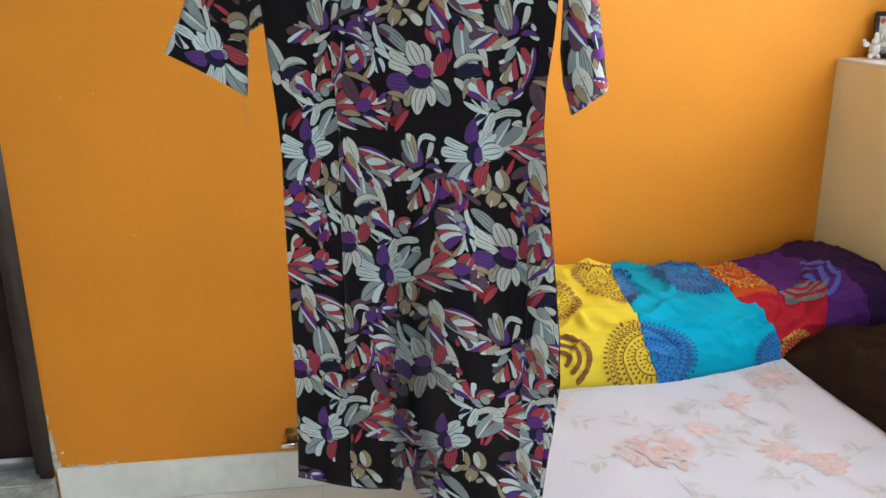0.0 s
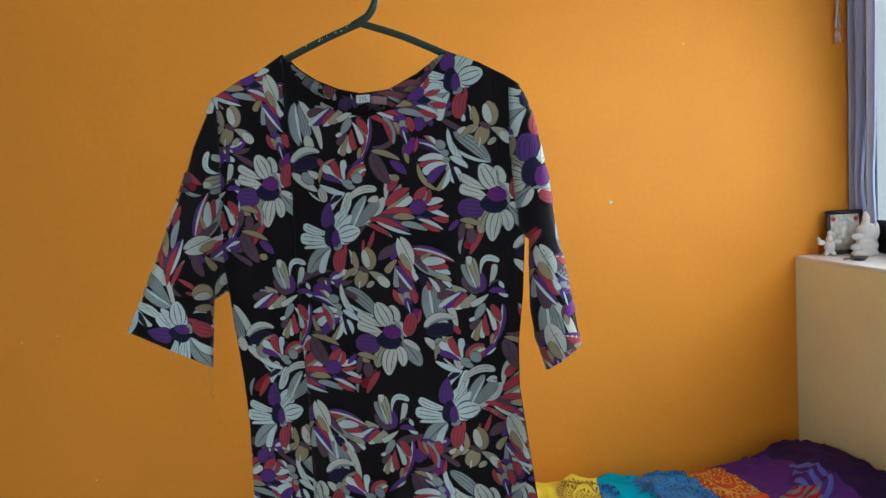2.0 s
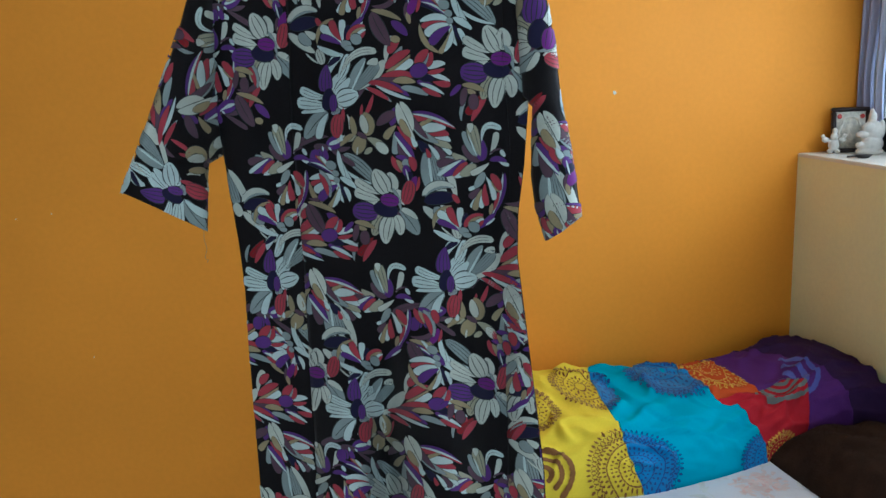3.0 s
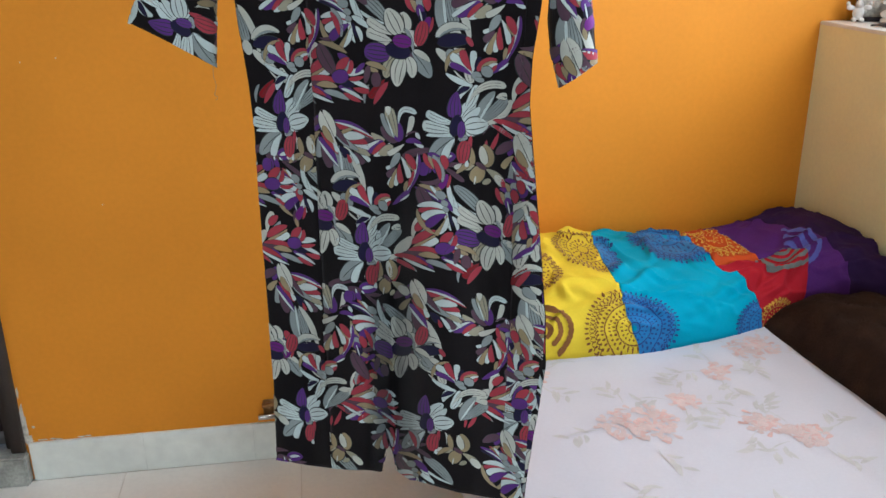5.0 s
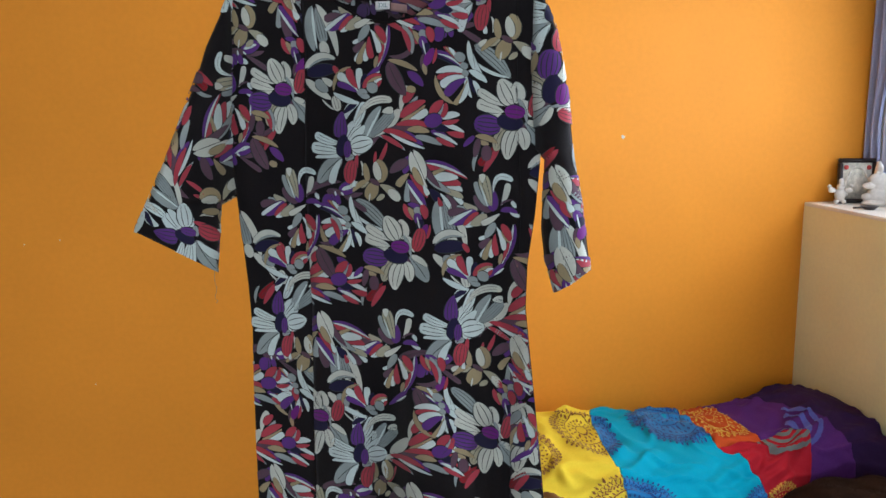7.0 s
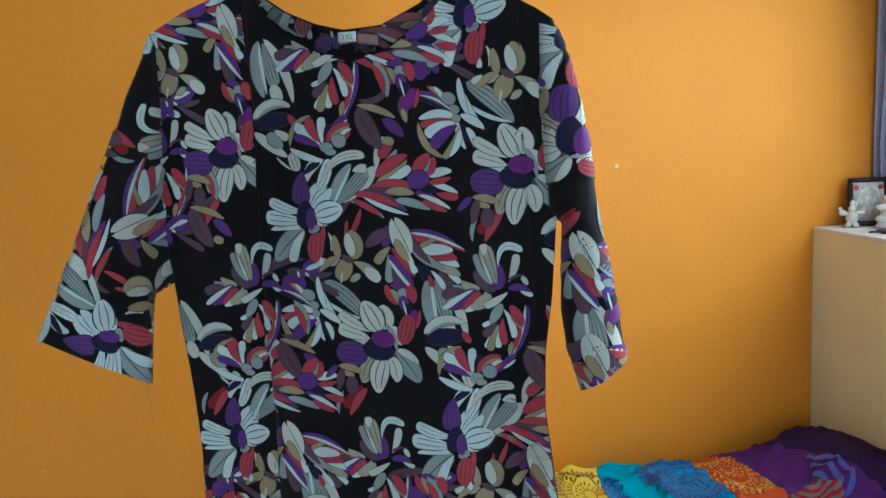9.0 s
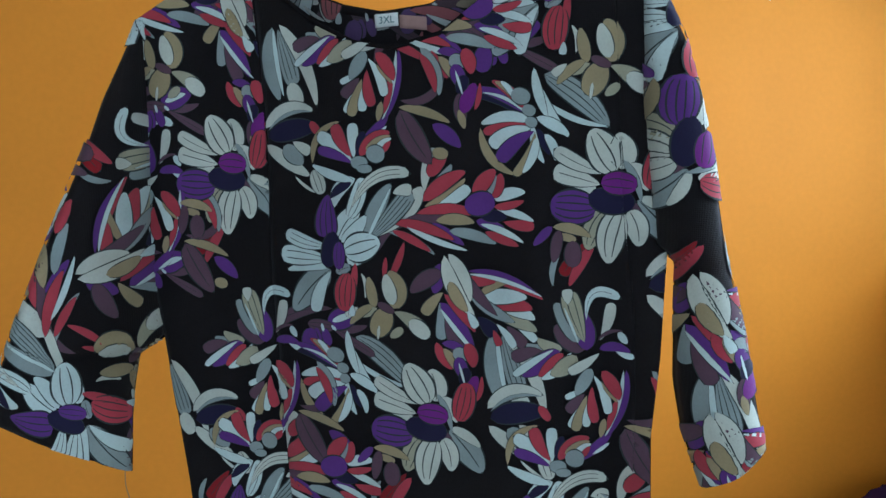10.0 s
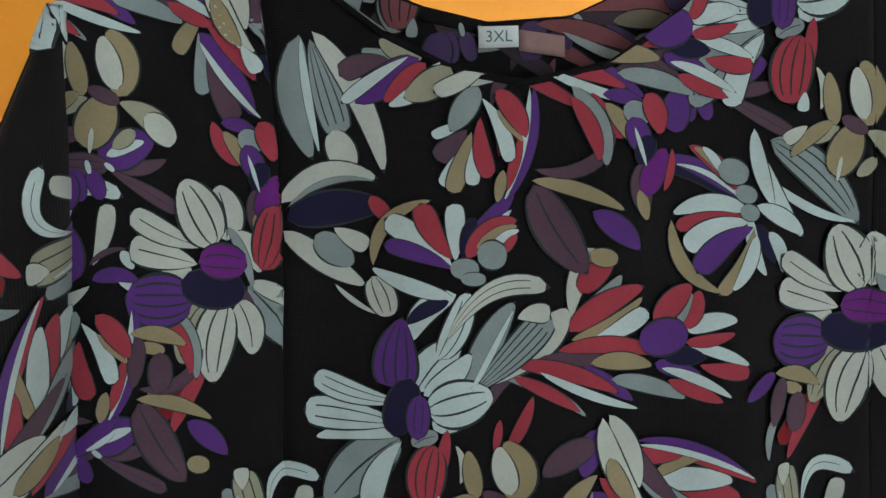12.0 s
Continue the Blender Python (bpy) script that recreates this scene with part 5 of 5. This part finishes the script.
for owner, cx, cc, r, colour, lo, hi, rings in (
        (p_yellow, 1.012, 0.085, 112, "brown", first_x, edge_a, 7), (p_turq, 1.012, 0.085, 112, "blue", edge_a, edge_b, 7),
        (p_yellow, 0.985, 0.52, 74, "brown", first_x, edge_a, 5), (p_turq, 0.985, 0.52, 80, "blue", edge_a, edge_b, 5),
        (p_yellow, 0.80, 0.42, 60, "brown", first_x, edge_a, 4), (p_turq, 1.285, 0.58, 100, "blue", edge_a, edge_b, 6),
        (p_turq, 1.43, 0.02, 80, "blue", edge_a, edge_b, 5), (p_rust, 1.43, 0.56, 88, "gold", edge_b, edge_c, 5), (p_red, 1.48, 0.0, 62, "gold", edge_b, edge_c, 4)):
    motif_mesh("printed_mandala", mandala(r, colour, rings), on_roll(cx, cc, lo, hi), ROLL_INK, owner)
    if colour == "blue":
        motif_mesh("printed_ground", arcs(r * 0.93, ("wash",) * 6, 0, 360), on_roll(cx, cc, lo, hi, sink=0.0008), ROLL_INK, owner)
motif_mesh("printed_arc_band", arcs(95, ("slate", "slate", "slate", "slate"), 165, 350), on_roll(1.585, 0.37, edge_b, edge_c, 0, 0.385), ROLL_INK, p_red)
motif_mesh("printed_arc_band", arcs(95, ("royal", "royal", "royal"), -85, 55), on_roll(1.59, 0.36, edge_c, edge_d), ROLL_INK, p_purple)
motif_mesh("printed_arc_band", arcs(80, ("brown", "brown", "brown"), -60, 120), on_roll(0.76, 0.10, first_x, edge_a), ROLL_INK, p_yellow)

# ---------------------------------------------------------------- dark plush cushion
def plush_at(u, v):
    """A soft flattened cushion, rounded at its rim."""
    a, b = 2 * u - 1, 2 * v - 1
    x, y = a * 0.5, b * 0.5
    h = (max(0.0, 1 - abs(a) ** 3.2) * max(0.0, 1 - abs(b) ** 3.2)) ** 0.42
    px = 1.665 + 0.40 * x - 0.06 * y
    h *= 0.25 + 0.75 * smooth(0.0, 0.75, a + 1 + 0.55 * (1 - b))
    py = 1.72 + 0.80 * y
    return Vector((min(px, SILL_X - 0.014), py, BED_Z + 0.001 + h * (0.125 + 0.018 * noise.noise(Vector((4 * a, 4 * b, 2)))))), Vector((0, 0, 1))


plush = empty("cushion", (1.66, 1.72, BED_Z), "dark brown plush cushion lying on the bed", "cushion")
part("cover", sheet(plush_at, 50, 60, 0.004), BROWN, plush)
rng = random.Random(8)
bm = bmesh.new()
for i in range(9000):
    u, v = 0.02 + 0.96 * rng.random(), 0.02 + 0.96 * rng.random()
    p = plush_at(u, v)[0]
    q = Vector((rng.uniform(-1, 1), rng.uniform(-1, 1), rng.uniform(0.3, 1.0))).normalized() * rng.uniform(0.004, 0.009)
    s = Vector((rng.uniform(-1, 1), rng.uniform(-1, 1), 0)).normalized() * 0.0006
    bm.faces.new([bm.verts.new(k) for k in (p - s, p + s, p + q)])
tagged(part("pile", bm, BROWN, plush, "short brown pile"), kind="stuff")

# ---------------------------------------------------------------- window corner: curtain, tassel, things on the ledge
curtain = empty("curtain", (WINDOW_X - 0.04, 2.62, LEDGE_Z + 0.02), "grey violet curtain drawn aside in the window corner", "curtain")


def drape(y0, y1, x0, folds, amp):
    def fn(u, v):
        y = y0 + (y1 - y0) * u
        z = LEDGE_Z + 0.012 + (2.62 - LEDGE_Z - 0.012) * v
        pinch = 1 - 0.25 * bell((z - 1.68) / 0.12)
        y = y1 + (y - y1) * pinch
        return Vector((x0 + amp * math.sin(folds * math.tau * u + 0.6 * math.sin(3 * z)), y, z)), Vector((-1, 0, 0))
    return sheet(fn, 60, 30, 0.002)


part("main_cloth", drape(2.612, 2.690, WINDOW_X - 0.030, 2.0, 0.012), CURTAIN, curtain, "grey violet cotton")
# the fold beside the window, its brightness held in the cloth colour
part("edge_cloth", drape(2.572, 2.618, WINDOW_X - 0.022, 1.2, 0.009), LIT_FOLD, curtain, "fold by the window, its lit tone put into the colour")
part("curtain_rod", tube([(WINDOW_X - 0.045, 0.5, 2.63), (WINDOW_X - 0.045, 2.697, 2.63)], 0.010, 12), BLACK, curtain)
tie = empty("curtain_tassel", (WINDOW_X - 0.08, 2.68, 2.2), "pale pink braided cord with a tassel hanging by the curtain", "tassel")
for k in range(2):
    pts = [(WINDOW_X - 0.078 + 0.006 * math.sin(26 * z + math.pi * k), 2.682 + 0.009 * math.sin(34 * z + math.pi * k), z) for z in np.linspace(2.19, 2.63, 50)]
    part("strand", tube(pts, 0.0045, 8), TASSEL, tie)
for k in range(9):
    a = k * 0.7
    part("fringe", tube([(WINDOW_X - 0.078, 2.682, 2.195), (WINDOW_X - 0.078 + 0.006 * math.cos(a), 2.682 + 0.010 * math.sin(a), 2.172), (WINDOW_X - 0.078 + 0.007 * math.cos(a), 2.68 + 0.014 * math.sin(a), 2.145 + 0.004 * math.sin(3 * a))], 0.0018, 6), TASSEL, tie)

# framed silver relief, leaning on the corner
FACE = Vector((-0.45, -0.89, 0)).normalized()


def turned(b, place, angle, tilt=0.0):
    bmesh.ops.transform(b, matrix=Matrix.Translation(place) @ Matrix.Rotation(radians(angle), 4, "Z") @ Matrix.Rotation(radians(tilt), 4, "X"), verts=b.verts)
    return b


PIC = Vector((2.035, 2.635, LEDGE_Z))
picture = empty("framed_relief", PIC, "small dark framed picture with an embossed silver relief", "picture")
for b in ((-0.062, 0.062, -0.006, 0.012, 0.0, 0.014), (-0.062, 0.062, -0.006, 0.012, 0.136, 0.150), (-0.062, -0.048, -0.006, 0.012, 0.014, 0.136), (0.048, 0.062, -0.006, 0.012, 0.014, 0.136)):
    part("picture_frame", turned(box(*b, 0.003), PIC, -14, -6), PICFRAME, picture)
part("relief", turned(box(-0.049, 0.049, 0.0, 0.010, 0.013, 0.137, 0.002), PIC, -14, -6), SILVER, picture)


def arch(w, h, thick, y):
    """An arched outline bar on the relief."""
    pts = [(-w, y, 0.022)] + [(-w * math.cos(a) * (1 + 0.10 * math.cos(6 * a)), y, 0.022 + h * (0.45 + 0.55 * math.sin(a))) for a in np.linspace(0, math.pi, 24)] + [(w, y, 0.022)]
    return tube(pts, thick, 8)


part("arch", turned(arch(0.036, 0.098, 0.0045, -0.002), PIC, -14, -6), SILVER, picture, "raised silver arch")
bm = bmesh.new()
bmesh.ops.create_uvsphere(bm, u_segments=16, v_segments=10, radius=0.020)
bmesh.ops.scale(bm, vec=(0.9, 0.25, 1.5), verts=bm.verts)
bmesh.ops.translate(bm, vec=(0, -0.002, 0.070), verts=bm.verts)
part("boss", turned(bm, PIC, -14, -6), SILVER, picture, "raised oval boss")
for sx in (-1, 1):
    for zz in (0.120, 0.030):
        bm = bmesh.new()
        bmesh.ops.create_icosphere(bm, subdivisions=2, radius=0.008)
        bmesh.ops.scale(bm, vec=(1, 0.4, 1), verts=bm.verts)
        bmesh.ops.translate(bm, vec=(sx * 0.037, -0.002, zz), verts=bm.verts)
        part("rosette", turned(bm, PIC, -14, -6), REDPAINT if zz > 0.1 else SILVER, picture)


def blob_figure(name, place, parts_list, material, lab, cat="figurine"):
    bm = bmesh.new()
    for x, y, z, rx, ry, rz in parts_list:
        s = bmesh.new()
        bmesh.ops.create_uvsphere(s, u_segments=14, v_segments=9, radius=1)
        bmesh.ops.scale(s, vec=(rx, ry, rz), verts=s.verts)
        bmesh.ops.translate(s, vec=(x, y, z), verts=s.verts)
        me = bpy.data.meshes.new("tmp")
        s.to_mesh(me)
        s.free()
        bm.from_mesh(me)
        bpy.data.meshes.remove(me)
    turned(bm, Vector(place), -20)
    ob = tagged(obj(name, bm, material), lab, cat)
    skin = ob.modifiers.new("skin", "REMESH")
    skin.mode, skin.voxel_size, skin.use_smooth_shade = "VOXEL", 0.0018, True
    return ob


blob_figure("figurine", (2.045, 2.552, LEDGE_Z), (
    (0, 0, 0.010, 0.044, 0.028, 0.014), (0.006, 0, 0.034, 0.036, 0.024, 0.030), (0.012, 0, 0.070, 0.027, 0.018, 0.040), (-0.004, -0.004, 0.088, 0.024, 0.014, 0.018), (0.004, 0, 0.122, 0.013, 0.013, 0.018),
    (0.002, 0, 0.106, 0.014, 0.012, 0.016), (-0.024, -0.006, 0.066, 0.022, 0.009, 0.011), (0.034, 0, 0.082, 0.011, 0.010, 0.030), (-0.030, -0.004, 0.030, 0.016, 0.014, 0.012), (0.002, 0, 0.136, 0.008, 0.008, 0.012)), PORCELAIN, "white glazed figurine standing on the ledge")
TOY = (1.965, 2.625, LEDGE_Z)
blob_figure("figurine", TOY, (
    (0, 0, 0.030, 0.018, 0.014, 0.022), (0, -0.003, 0.056, 0.013, 0.012, 0.012), (-0.026, 0, 0.046, 0.013, 0.008, 0.009), (0.026, 0, 0.046, 0.013, 0.008, 0.009),
    (-0.034, 0, 0.058, 0.007, 0.006, 0.007), (0.034, 0, 0.060, 0.007, 0.006, 0.007), (-0.012, -0.004, 0.008, 0.009, 0.010, 0.008), (0.012, -0.004, 0.008, 0.009, 0.010, 0.008),
    (0.002, 0, 0.074, 0.009, 0.007, 0.012)), PORCELAIN, "small white, red and yellow figurine on the ledge")
DISH = Vector((1.965, 2.47, LEDGE_Z))
dish = empty("incense_dish", DISH, "small dark metal incense dish on the ledge", "dish")
bm = bmesh.new()
prof = ((0.0, 0.0), (0.016, 0.0), (0.018, 0.003), (0.026, 0.009), (0.027, 0.011), (0.024, 0.010), (0.0, 0.006))
rings = []
for r, z in prof:
    rings.append([bm.verts.new(DISH + Vector((max(r, 0.0003) * math.cos(a), max(r, 0.0003) * math.sin(a), z))) for a in [k * math.tau / 20 for k in range(20)]])
for a, b in zip(rings, rings[1:]):
    for k in range(20):
        bm.faces.new((a[k], a[(k + 1) % 20], b[(k + 1) % 20], b[k]))
part("bowl", bm, PICFRAME, dish)
part("handle", tube([DISH + Vector((-0.02, 0.0, 0.008)), DISH + Vector((-0.034, 0.01, 0.006)), DISH + Vector((-0.046, 0.016, 0.0045))], 0.003, 8), PICFRAME, dish)
